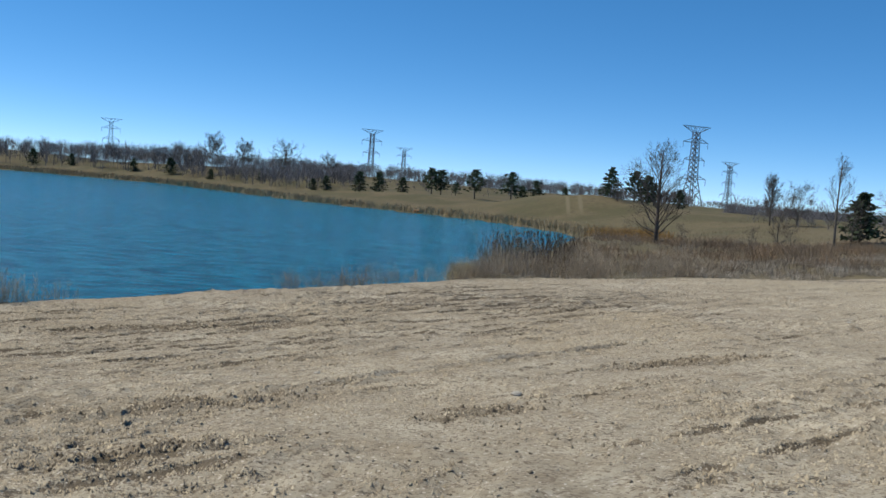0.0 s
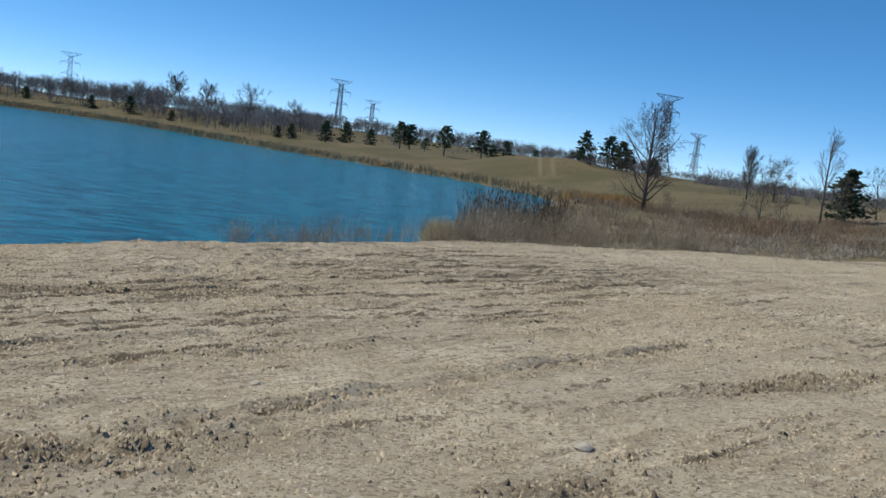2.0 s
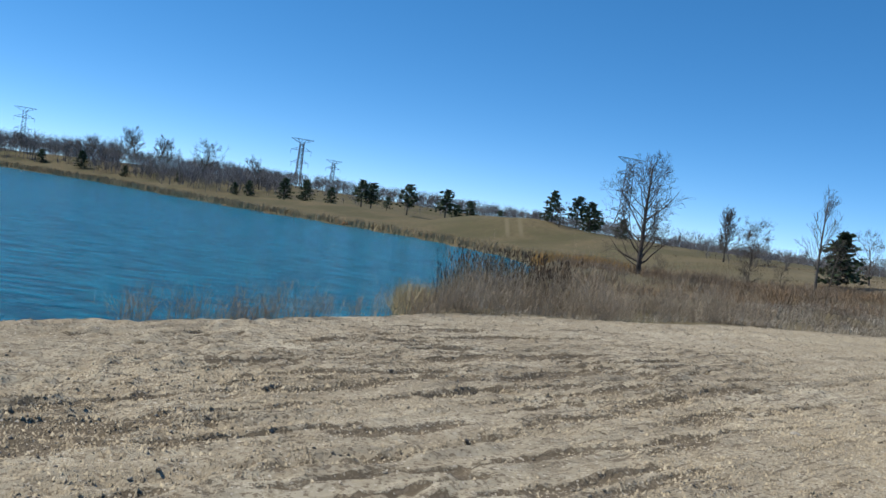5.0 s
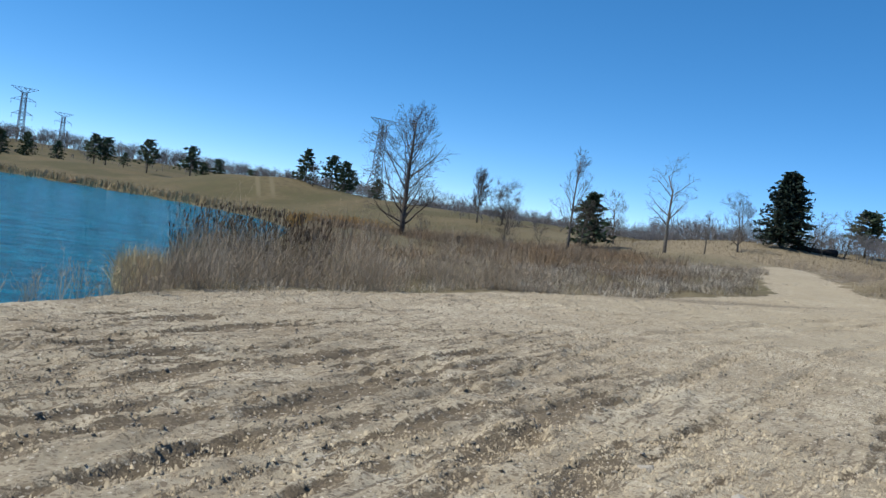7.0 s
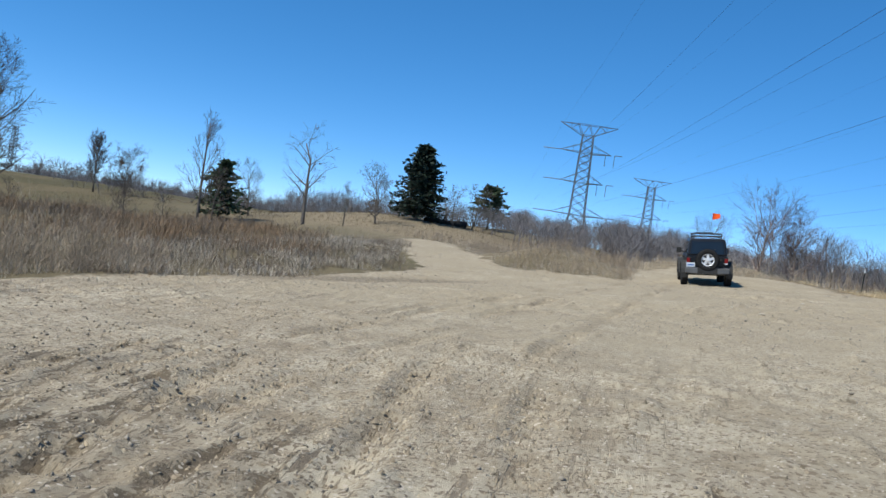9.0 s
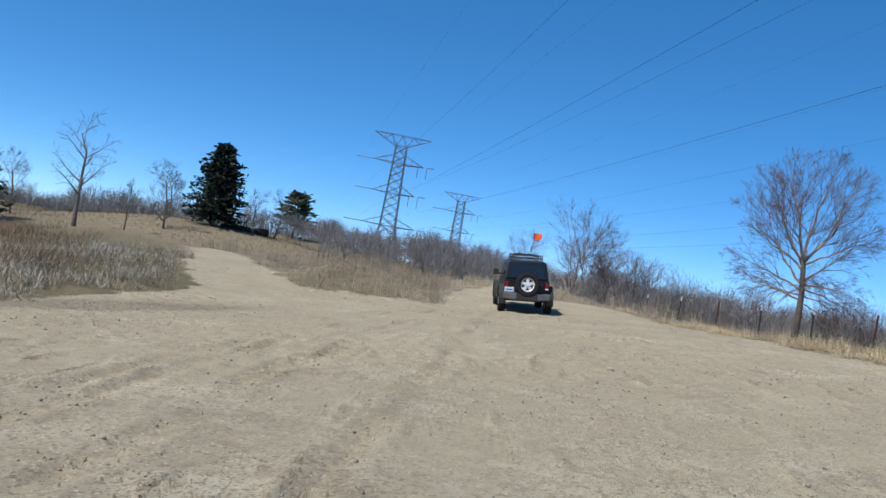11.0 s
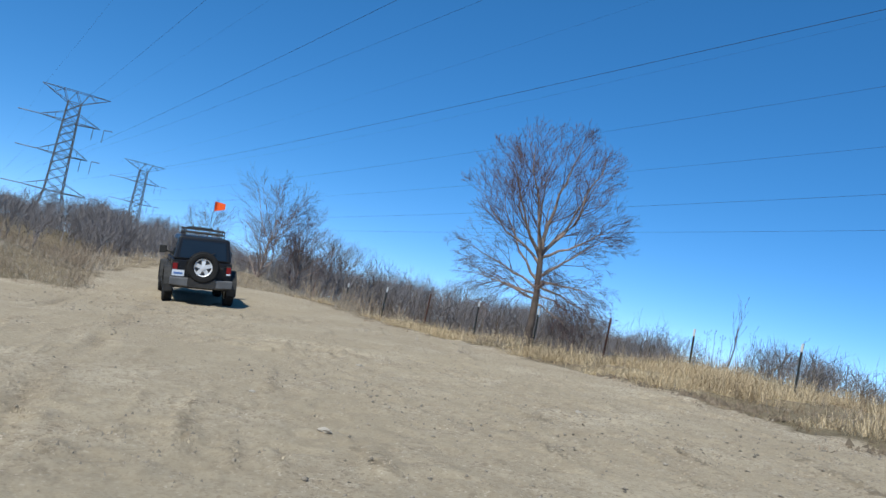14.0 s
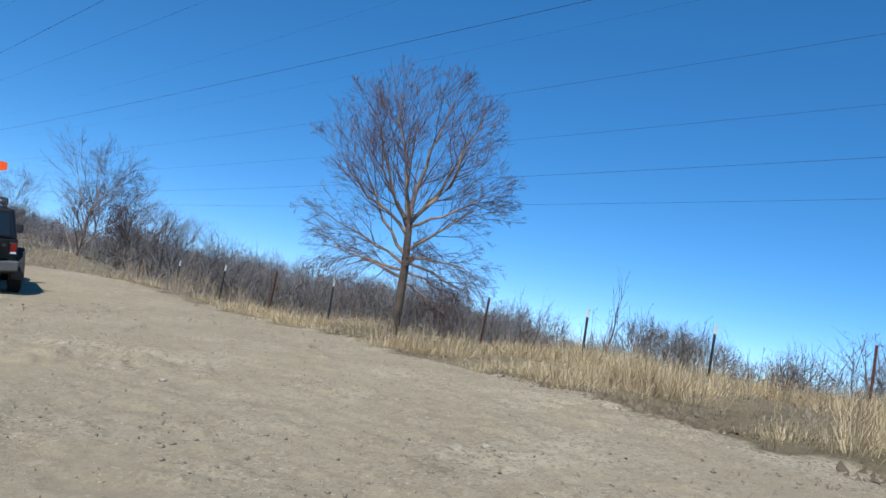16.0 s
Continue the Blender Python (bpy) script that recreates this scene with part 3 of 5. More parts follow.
# ---- growing things ----
def bare_tree_parts(seed, tall, girth, spread_deg=42, limbs=15, first=0.28, levels=3, droop=0.0, kids=6, upright=0.35, fork=0.62, thin=1.0, straight=False, skirt=0.0):
    """The trunk with its limbs, and the twiggy crown, of a leafless tree."""
    rng = random.Random(seed)
    trunk, twig = Mesh(), Mesh()

    def grow(p, d, length, r, level, sag=0.0):
        n = 6 if level <= 1 else (4 if level == 2 else 3)
        path, radii, dirs = [p.copy()], [r], [d.copy()]
        for i in range(1, n):
            if level == 0 and straight:
                d = Vector((0.02 * i - 0.05, 0.03 * (i % 2), 1)).normalized()
            else:
              d = (d + Vector((rng.gauss(0, 0.13), rng.gauss(0, 0.13), rng.gauss(0, 0.1) + (upright * 0.28 * (1 - sag) if level else 0) - (droop + sag * 0.7) * level * 0.10))).normalized()
            p = p + d * length / (n - 1)
            path.append(p.copy())
            dirs.append(d.copy())
            radii.append(max(r * (1 - (0.72 if level == 0 else 0.8) * i / (n - 1)), 0.0035 * thin))
        mesh, sides = ((trunk, 8) if level == 0 else (trunk, 5) if level == 1 else (twig, 4) if level == 2 else (twig, 3))
        mesh.tube(path, radii, sides, cap=level < 2)
        if level >= levels:
            return
        count = limbs if level == 0 else max(3, int(kids * rng.uniform(0.8, 1.25)))
        for k in range(count):
            u = first + (1 - first) * (k + rng.random()) / count if level == 0 else rng.uniform(0.18, 1.0)
            i = min(int(u * (n - 1)), n - 2)
            f = u * (n - 1) - i
            base = path[i].lerp(path[i + 1], f)
            rr = radii[i] * (1 - f) + radii[i + 1] * f
            axis = dirs[i]
            side = axis.orthogonal().normalized()
            side.rotate(Matrix.Rotation(rng.uniform(0, 2 * math.pi) if level else k * 2.4 + rng.uniform(-0.4, 0.4), 3, axis))
            ang = radians(spread_deg * rng.uniform(0.7, 1.25) * (1.25 - 0.5 * u if level == 0 else 1.0))
            nd = (axis * math.cos(ang) + side * math.sin(ang)).normalized()
            down = sag * 0.8
            if level == 0 and rng.random() < skirt and u < first + 0.3:
                nd, down = (side + Vector((0, 0, 0.35))).normalized(), 0.6
            if level == 0:
                ln = tall * fork * (0.35 + 0.65 * math.sin(math.pi * min(1, (1 - u) * 0.75 + 0.16))) * rng.uniform(0.75, 1.15) * 0.72 * (1.15 - 0.65 * u if straight else 1.0)
            else:
                ln = length * rng.uniform(0.35, 0.6) * (1.15 - 0.4 * u)
            grow(base, nd, ln, min(rr * 0.7, max(rr * (rng.uniform(0.26, 0.45) if straight else rng.uniform(0.4, 0.62)), 0.004 * thin)), level + 1, down)

    grow(Vector((0, 0, -0.25)), Vector((rng.gauss(0, 0.04), rng.gauss(0, 0.04), 1)).normalized(), tall * 0.93, girth, 0)
    return trunk, twig


def bare_tree(seed, tall, girth, label, bark=BARK, twigs=TWIG, group="bare trees", **kw):
    ob = thing("bare_tree", Matrix(), label, "tree", group)
    t, w = bare_tree_parts(seed, tall, girth, **kw)
    part("trunk", t, bark, ob, smooth=True)
    part("crown", w, twigs, ob)
    return ob


def open_tree(seed, girth, fork, label, bark, limb_bark, twigs, limbs, heart, thin=1.0):
    """A leafless tree from its named limbs: each with its height on the trunk, bearing, first slope, length and bend, in metres and degrees."""
    rng = random.Random(seed)
    ob = thing("bare_tree", Matrix(), label, "tree", "bare trees")
    stem, boughs, twig = Mesh(), Mesh(), Mesh()
    heart = Vector(heart)
    room = lambda p: math.hypot(math.hypot(p.x, p.y) / 2.15, (p.z - 3.3) / 2.25)  # 1 on the crown's outline
    trunk_at = lambda z: Vector((0.06 * math.sin(z * 1.5), 0.05 * math.sin(z * 1.1 + 1), z))
    stem.tube([trunk_at(z * fork) for z in (-0.1, 0.0, 0.08, 0.3, 0.6, 0.85, 1.0)], [girth * 1.7, girth * 1.35, girth * 1.05, girth * 0.9, girth * 0.8, girth * 0.72, girth * 0.6], 10)

    def fork_off(path, radii, length, level, drop):
        m = len(path) - 1
        for k in range((0, 12, 7, 5)[level]):
            u = rng.uniform(0.2, 1.0)
            i = min(int(u * m), m - 1)
            base = path[i].lerp(path[i + 1], u * m - i)
            axis = (path[i + 1] - path[i]).normalized()
            side = axis.orthogonal().normalized()
            side.rotate(Matrix.Rotation(rng.uniform(0, 2 * math.pi), 3, axis))
            ang = radians(rng.uniform(28, 66))
            d = (axis * math.cos(ang) + side * math.sin(ang) + (base - heart).normalized() * 0.2).normalized()
            ln = length * rng.uniform(0.36, 0.62) * (1.2 - 0.5 * u)
            r = max(min(radii[i] * 0.45, radii[0] * 0.26), 0.003 * thin)
            n = (0, 0, 6, 4, 4)[level + 1]
            p, sub, rad = base, [base.copy()], [r]
            for j in range(1, n):
                d = (d + (p - heart).normalized() * 0.06 + Vector((rng.gauss(0, 0.12), rng.gauss(0, 0.12), rng.gauss(0.07, 0.08) - drop * 0.14))).normalized()
                p = p + d * ln / (n - 1)
                sub.append(p.copy())
                rad.append(max(r * (1 - 0.8 * j / (n - 1)), 0.0024 * thin))
                if not drop and room(p) > 1.04 + 0.1 * rng.random():
                    break
            if len(sub) < 2:
                continue
            twig.tube(sub, rad, 4 if level == 1 else 3, cap=False)
            if level < 3:
                fork_off(sub, rad, ln, level + 1, drop)

    for z, bearing, slope, length, bend in limbs:
        p, r = trunk_at(z), girth * (0.12 + 0.12 * length)
        path, radii = [p.copy()], [r]
        for i in range(1, 9):
            e = radians(slope + bend * i / 8 + rng.gauss(0, 9))
            a = radians(bearing + rng.gauss(0, 8))
            p = p + Vector((math.cos(a) * math.cos(e), math.sin(a) * math.cos(e), math.sin(e))) * length / 8
            path.append(p.copy())
            radii.append(max(r * (1 - 0.9 * i / 8), 0.004))
            if room(p) > 1.0 and slope > 25:
                break
        boughs.tube(path, radii, 6, cap=False)
        fork_off(path, radii, length, 1, 1.0 if slope < 25 else 0.0)
    part("trunk", stem, bark, ob, smooth=True)
    part("branchwork", boughs, limb_bark, ob, smooth=True)
    part("crown", twig, twigs, ob)
    return ob


def conifer(seed, tall, wide, label, mat=NEEDLE, whorls=24, per=9, sprays=9, bare_below=0.1, shape=0.8, ragged=0.25, size=0.34, group="conifers"):
    """A conifer: a tapered trunk, and a crown of many small sprays along drooping branches."""
    rng = random.Random(seed)
    ob = thing("conifer", Matrix(), label, "tree", group)
    trunk = Mesh()
    trunk.tube([Vector((0, 0, -0.3)), Vector((0.03, 0, tall * 0.5)), Vector((0, 0.02, tall * 0.97))], [tall * 0.025, tall * 0.016, 0.012], 7)
    pts, tri = [], []
    for i in range(whorls):
        u = (i + 0.5) / whorls
        z = tall * (bare_below + (0.98 - bare_below) * u)
        reach = wide / 2 * (1 - u ** 1.25) ** shape + 0.12
        for k in range(per):
            a = rng.uniform(0, 2 * math.pi)
            r = reach * rng.uniform(1 - 2 * ragged, 1 + ragged * 0.6)
            lift = rng.uniform(-0.25, 0.12) + 0.4 * u
            tip = Vector((math.cos(a) * r, math.sin(a) * r, z + lift * r))
            root = Vector((0, 0, z))
            trunk.tube([root, root.lerp(tip, 0.6) + Vector((0, 0, 0.05 * r)), tip], [0.012 * tall / 6 + 0.008, 0.012, 0.005], 3, cap=False)
            for s in range(sprays):
                f = rng.uniform(0.25, 1.05)
                c = root.lerp(tip, f) + Vector((rng.gauss(0, 0.09), rng.gauss(0, 0.09), rng.gauss(0, 0.07))) * (tall / 6)
                d = Vector((math.cos(a) + rng.gauss(0, 0.7), math.sin(a) + rng.gauss(0, 0.7), rng.gauss(0.05, 0.45))).normalized()
                e = d.cross(Vector((rng.gauss(0, 1), rng.gauss(0, 1), rng.gauss(0, 1)))).normalized()
                g = size * rng.uniform(0.6, 1.3)
                q = len(pts)
                pts += [c - d * g * 0.5, c + e * g * 0.24, c + d * g * 0.6, c - e * g * 0.24]
                tri += [(q, q + 1, q + 2), (q, q + 2, q + 3)]
    part("trunk", trunk, BARK, ob, smooth=True)
    part("crown", tri_mesh("crown", np.array([tuple(p) for p in pts]), np.array(tri), mat), mat, ob)
    return ob


def stand(ob, x, y, turn=0.0, scale=1.0, sink=0.0, lean=0.0):
    ob.matrix_basis = pose(x, y, height(x, y) - sink, 0, lean, turn) @ Matrix.Scale(scale, 4)
    return ob


def again(ob, x, y, turn=0.0, scale=1.0, label=""):
    c = copy_thing(ob, Matrix())
    if label:
        c["label"] = label
    return stand(c, x, y, turn, scale)


def blades(name, mat, x, y, tall, width, lean=0.35, seed=0, label="", bend=0.5, sink=0.03, category="grass", z=None, out=None):
    """Many thin bent blades, one at each place."""
    rng = np.random.RandomState(seed)
    n = len(x)
    tall = np.broadcast_to(tall, n) * rng.uniform(0.55, 1.15, n)
    a, ln = rng.uniform(0, 2 * np.pi, n) if out is None else out, np.abs(rng.normal(0, lean, n))
    face = rng.uniform(0, np.pi, n)
    w = width * rng.uniform(0.6, 1.4, n) / 2
    z0 = (land(x, y) if z is None else z) - sink
    base = np.stack([x, y, z0], -1)
    d = np.stack([np.cos(a) * np.sin(ln), np.sin(a) * np.sin(ln), np.cos(ln)], -1)
    l2 = np.minimum(ln * (1 + 2 * bend) + rng.uniform(0, bend, n), 2.4)
    d2 = np.stack([np.cos(a) * np.sin(l2), np.sin(a) * np.sin(l2), np.cos(l2)], -1)
    s = np.stack([np.cos(face), np.sin(face), np.zeros(n)], -1) * w[:, None]
    mid = base + d * tall[:, None] * 0.52
    tip = mid + d2 * tall[:, None] * 0.48
    v = np.stack([base - s, base + s, mid - s * 0.8, mid + s * 0.8, tip], 1).reshape(-1, 3)
    q = np.arange(n)[:, None] * 5
    t = np.concatenate([q + [0, 1, 3], q + [0, 3, 2], q + [2, 3, 4]])
    return tagged(new(name, tri_mesh(name, v, t, mat)), label, category, kind="stuff")


def tufts(name, mat, x, y, tall, per, width, spread_, seed, label, category="grass", lean=0.55, bend=0.8):
    """Tussocks: blades that lean outwards from each place."""
    rng = np.random.RandomState(seed)
    n = len(x)
    h = np.repeat(np.broadcast_to(tall, n) * rng.uniform(0.55, 1.25, n), per)
    a = rng.uniform(0, 2 * np.pi, n * per)
    r = np.abs(rng.normal(0, spread_, n * per))
    X, Y = np.repeat(x, per) + np.cos(a) * r, np.repeat(y, per) + np.sin(a) * r
    return blades(name, mat, X, Y, h, width, lean, seed, label, bend, 0.03, category, out=a + rng.normal(0, 0.5, n * per))


def brush(name, mat, x, y, tall, seed, label, stems=9, twigs_=6, thick=0.009, lean=0.32, z=None):
    """Dry woody brush: thin stems from each place, with side twigs."""
    rng = np.random.RandomState(seed)
    n = len(x)
    base = np.repeat(np.stack([x, y, (land(x, y) if z is None else z) - 0.05], -1), stems, 0)
    base[:, :2] += rng.normal(0, 0.12, (n * stems, 2))
    h = np.repeat(np.broadcast_to(tall, n) * rng.uniform(0.6, 1.2, n), stems) * rng.uniform(0.5, 1.1, n * stems)

    def way(a, t):
        return np.stack([np.cos(a) * np.sin(t), np.sin(a) * np.sin(t), np.cos(t)], -1)

    d = way(rng.uniform(0, 6.283, n * stems), np.abs(rng.normal(0, lean * 1.25, n * stems)))
    tip = base + d * h[:, None]
    b2 = np.repeat(base, twigs_, 0)
    u = rng.uniform(0.25, 0.95, len(b2))
    root = b2 + np.repeat(d * h[:, None], twigs_, 0) * u[:, None]
    e = np.repeat(d, twigs_, 0) + rng.normal(0, 0.8, (len(b2), 3))
    e[:, 2] = np.abs(e[:, 2])
    e /= np.linalg.norm(e, axis=1)[:, None]
    end = root + e * (np.repeat(h, twigs_) * rng.uniform(0.15, 0.4, len(b2)))[:, None]
    A, B = np.concatenate([base, root]), np.concatenate([tip, end])
    w = np.concatenate([np.full(len(base), thick), np.full(len(root), thick * 0.7)])[:, None]
    f = rng.uniform(0, np.pi, len(A))
    s = np.stack([np.cos(f), np.sin(f), np.zeros(len(A))], -1) * w
    v = np.stack([A - s, A + s, B + s * 0.35, B - s * 0.35], 1).reshape(-1, 3)
    q = np.arange(len(A))[:, None] * 4
    return tagged(new(name, tri_mesh(name, v, np.concatenate([q + [0, 1, 2], q + [0, 2, 3]]), mat)), label, "brush", kind="stuff")


def scatter(seed, n, x0, x1, y0, y1, keep, clump=0.0, cell=1.5):
    """Random places in a box where keep(x, y) is true, gathered into clumps."""
    rng = np.random.RandomState(seed)
    x, y = rng.uniform(x0, x1, n), rng.uniform(y0, y1, n)
    ok = keep(x, y)
    if clump:
        ok &= lattice(seed + 50, x / cell, y / cell) + 0.5 * lattice(seed + 51, x / cell * 3, y / cell * 3) > clump * 2 - 1 + rng.uniform(-0.3, 0.3, n)
    return x[ok], y[ok]


dirt_in = lambda x, y: edge_distance(DIRT, x, y)
ragged_in = lambda x, y: dirt_in(x, y) + 0.9 * lattice(91, x / 1.6, y / 1.6) + 0.4 * lattice(92, x / 0.5, y / 0.5)
lake_in = lambda x, y: edge_distance(LAKE, x, y)

# weeds along the near bank
bx, by = scatter(1, 11000, -16, 3, 10, 33, lambda x, y: (lake_in(x, y) < 1.3) & (dirt_in(x, y) < 0.2) & (dirt_in(x, y) > -1.5) & ((x > -4.4) | (x < -8.6)), 0.36, 1.6)
brush("bank_weeds", WEED, bx, by, 0.75, 2, "grey-brown dry weeds along the crumbling bank of the lake", 8, 8, 0.004)
# cattails beside the bank
cat_zone = lambda x, y: (((x - 4.5) / 2.4) ** 2 + ((y - 42.5) / 4.2) ** 2 < 1 + 0.35 * lattice(3, x / 1.3, y / 1.3)) & (dirt_in(x, y) < -1.0)
cx, cy = scatter(4, 30000, -1, 13, 34, 49, cat_zone, 0.3, 1.0)
cz = np.minimum(np.maximum(land(cx, cy), LAKE_LEVEL - 0.1), -1.0)
blades("cattail_leaves", REED, cx, cy, 1.6, 0.013, 0.25, 5, "tan dry cattail leaves at the water's edge", 0.35, category="reeds", z=cz)
hx, hy = scatter(6, 5200, -1, 13, 34, 49, cat_zone, 0.3, 1.0)
rng = np.random.RandomState(7)
hz = np.minimum(np.maximum(land(hx, hy), LAKE_LEVEL - 0.1), -1.0)
heads = Mesh()
for x, y, z in zip(hx, hy, hz):
    top = Vector((x + rng.normal(0, 0.2), y + rng.normal(0, 0.2), z + rng.uniform(1.2, 2.0)))
    foot = Vector((x, y, z))
    heads.tube([foot, top], [0.006, 0.005], 3, cap=False)
    a = rng.uniform(0, 6.28)
    d = Vector((math.cos(a) * 0.3, math.sin(a) * 0.3, 1)).normalized()
    heads.tube([top, top + d * 0.04, top + d * 0.10, top + d * 0.14], [0.005, 0.022, 0.02, 0.005], 4, cap=False)
tagged(part("cattail_heads", heads, SEED_HEAD), "dark brown cattail seed heads on thin stems", "reeds", kind="stuff")
rx, ry = scatter(8, 26000, -0.5, 5, 40, 50, lambda x, y: (((x - 1.8) / 1.2) ** 2 + ((y - 44.0) / 2.8) ** 2 < 1), 0.35, 0.7)
blades("blond_reeds", REED_BLOND, rx, ry, 1.4, 0.018, 0.36, 9, "pale blond reeds at the edge of the cattails", 0.5, category="reeds", z=np.full(len(rx), LAKE_LEVEL))
# grey brush in front of the cattails
tx, ty = scatter(10, 7500, 0, 26, 31, 50, lambda x, y: (ragged_in(x, y) < -0.45) & (dirt_in(x, y) > -4.6) & (x + 0.3 * y < 24.5) & (x > 1.2), 0.4, 1.7)
brush("grey_brush", WEED, tx, ty, (1.3 - 0.4 * np.clip((tx - 9) / 8, 0, 1)) * (0.95 + 0.7 * lattice(77, tx / 1.4, ty / 1.4)), 11, "tangled grey-brown dry brush at the edge of the dirt", 6, 13, 0.004, 0.5)
t2, t3 = scatter(110, 30000, 0, 26, 31, 50, lambda x, y: (ragged_in(x, y) < 0.1) & (dirt_in(x, y) > -4.6) & (x + 0.3 * y < 27) & (x > 0.8), 0.4, 1.1)
blades("pale_brush_grass", WEED_PALE, t2, t3, 0.38, 0.008, 0.7, 111, "pale dry grass under the brush", 0.6)
t4, t5 = scatter(140, 4200, -2, 34, 28, 48, lambda x, y: (dirt_in(x, y) > -0.6) & (dirt_in(x, y) < 2.4 + 1.2 * lattice(141, x / 2, y / 2)), 0.6, 1.2)
tufts("edge_tufts", WEED_PALE, t4, t5, 0.16, 14, 0.007, 0.1, 142, "sparse dry tufts straying onto the dirt", lean=0.9, bend=1.0)
# trampled field of broken pale stalks
in_field = lambda x, y: (ragged_in(x, y) < -0.5) & (x + 0.3 * y > 22) & (edge_distance([(8, 36), (27, 42), (34, 53), (30, 54), (16, 47)], x, y) > 0)
fx_, fy_ = scatter(12, 12000, 8, 36, 34, 60, in_field, 0.25, 1.2)
brush("broken_weeds", WEED_DARK, fx_, fy_, 0.36 * (1 + 0.5 * lattice(93, fx_ / 1.5, fy_ / 1.5)), 13, "field of grey dry broken weed stalks", 6, 6, 0.006, 0.95)
px_, py_ = scatter(14, 120000, 8, 36, 34, 60, in_field, 0.45, 1.6)
blades("pale_stalks", WEED_PALE, px_, py_, 0.55, 0.012, 1.0, 15, "bleached bent stalks lying over the weeds", 1.1, category="weeds")
ux, uy = scatter(16, 5200, 3, 42, 42, 84, lambda x, y: (lake_in(x, y) < -0.5) & (dirt_in(x, y) < -4) & (x < 8 + 0.4 * y), 0.45, 3.0)
tufts("rusty_grass", RUST, ux, uy, 0.7 * (1 + 0.5 * lattice(76, ux / 2, uy / 2)), 26, 0.014, 0.4, 17, "rust-brown tall dry grass behind the brush", lean=0.5)
w2, w3 = scatter(116, 6000, 3, 42, 40, 84, lambda x, y: (lake_in(x, y) < -0.5) & (dirt_in(x, y) < -3) & (x < 10 + 0.4 * y), 0.45, 2.4)
brush("hill_weeds", WEED_DARK, w2, w3, 0.62 * (1 + 0.6 * lattice(75, w2 / 1.7, w3 / 1.7)), 117, "scraggly grey-brown dry weeds up the slope", 5, 5, 0.007, 0.45)
vx, vy = scatter(18, 60000, 14, 110, 52, 125, lambda x, y: (dirt_in(x, y) < -1.5) & (lake_in(x, y) < -2), 0.45, 7)
blades("field_grass", OLIVE, vx, vy, 0.26, 0.03, 0.6, 19, "short straw-coloured grass over the field", 0.8)
# brush on the mound beside the track
mx, my = scatter(20, 3200, 30, 44, 38, 54, lambda x, y: edge_distance(MOUND, x, y) + 0.5 * lattice(94, x / 0.9, y / 0.9) > 0.2, 0.3, 1.2)
brush("mound_brush", WEED, mx, my, 0.62 * (1 + 0.7 * lattice(99, mx / 1.3, my / 1.3)), 21, "grey dry brush on the mound beside the dirt track", 5, 5, 0.005, 0.5)
m2, m3 = scatter(120, 16000, 30, 44, 38, 54, lambda x, y: edge_distance(MOUND, x, y) > -0.2, 0.35, 1.2)
blades("mound_grass", WEED_PALE, m2, m3, 0.3, 0.010, 0.6, 121, "bleached grey-brown grass on the mound", 0.8)
kx, ky = scatter(22, 3000, 40, 75, 28, 62, lambda x, y: (dirt_in(x, y) < -0.4) & (edge_distance(MOUND, x, y) < -0.5) & (x + y > 74), 0.4, 2.5)
brush("crest_weeds", WEED, kx, ky, 0.75 * (1 + 0.5 * lattice(79, kx / 2, ky / 2)), 23, "brown dry weeds along the crest", 5, 5, 0.008)
k2, k3 = scatter(122, 30000, 40, 70, 28, 58, lambda x, y: (dirt_in(x, y) < -0.2) & (edge_distance(MOUND, x, y) < -0.5) & (x + y > 72), 0.45, 2.0)
blades("crest_grass", WEED_PALE, k2, k3, 0.5, 0.016, 0.5, 123, "bleached grey-brown grass along the crest", 0.8)
# straw grass along the fence
FENCE = [(30.7 + 1.9 * i, 19.05 + 2.08 * i) for i in range(-3, 10)]
fence_side = lambda x, y: ((y - 19.05) * 1.9 - (x - 30.7) * 2.08) / math.hypot(1.9, 2.08)  # positive on the dirt side
ex, ey = scatter(24, 6500, 22, 52, 8, 44, lambda x, y: (dirt_in(x, y) < -0.35 + 0.5 * lattice(98, x / 1.1, y / 1.1)) & (fence_side(x, y) > -1.5) & (fence_side(x, y) < 5.2 + 1.0 * lattice(95, x / 1.8, y / 1.8)), 0.56, 1.9)
tufts("fence_grass", STRAW, ex, ey, (0.92 - 0.42 * step(30, 40, ex)) * (1 - 0.35 * step(1.5, 4.5, fence_side(ex, ey))) * (0.42 + 1.15 * np.clip(lattice(78, ex / 1.5, ey / 1.5) + 0.1, 0, 1)), 120, 0.0055, 0.26, 25, "tall straw-coloured tussock grass along the fence", lean=0.8, bend=1.6)
e6, e7 = scatter(130, 2600, 22, 52, 8, 44, lambda x, y: (ragged_in(x, y) < -0.3) & (fence_side(x, y) > 1.5) & (fence_side(x, y) < 7), 0.5, 1.3)
tufts("low_straw", STRAW, e6, e7, 0.32 * (1 + 0.6 * lattice(97, e6 / 1.1, e7 / 1.1)), 34, 0.008, 0.2, 131, "low matted straw-coloured grass beside the dirt", lean=0.9, bend=1.2)
e2, e3 = scatter(26, 2600, 22, 52, 8, 44, lambda x, y: (dirt_in(x, y) < -0.2) & (fence_side(x, y) > -3) & (fence_side(x, y) < 4.5), 0.4, 2.2)
brush("fence_weeds", WEED, e2, e3, 0.42, 27, "dull brown dry weeds and litter beside the dirt", 7, 5, 0.006, 0.6)
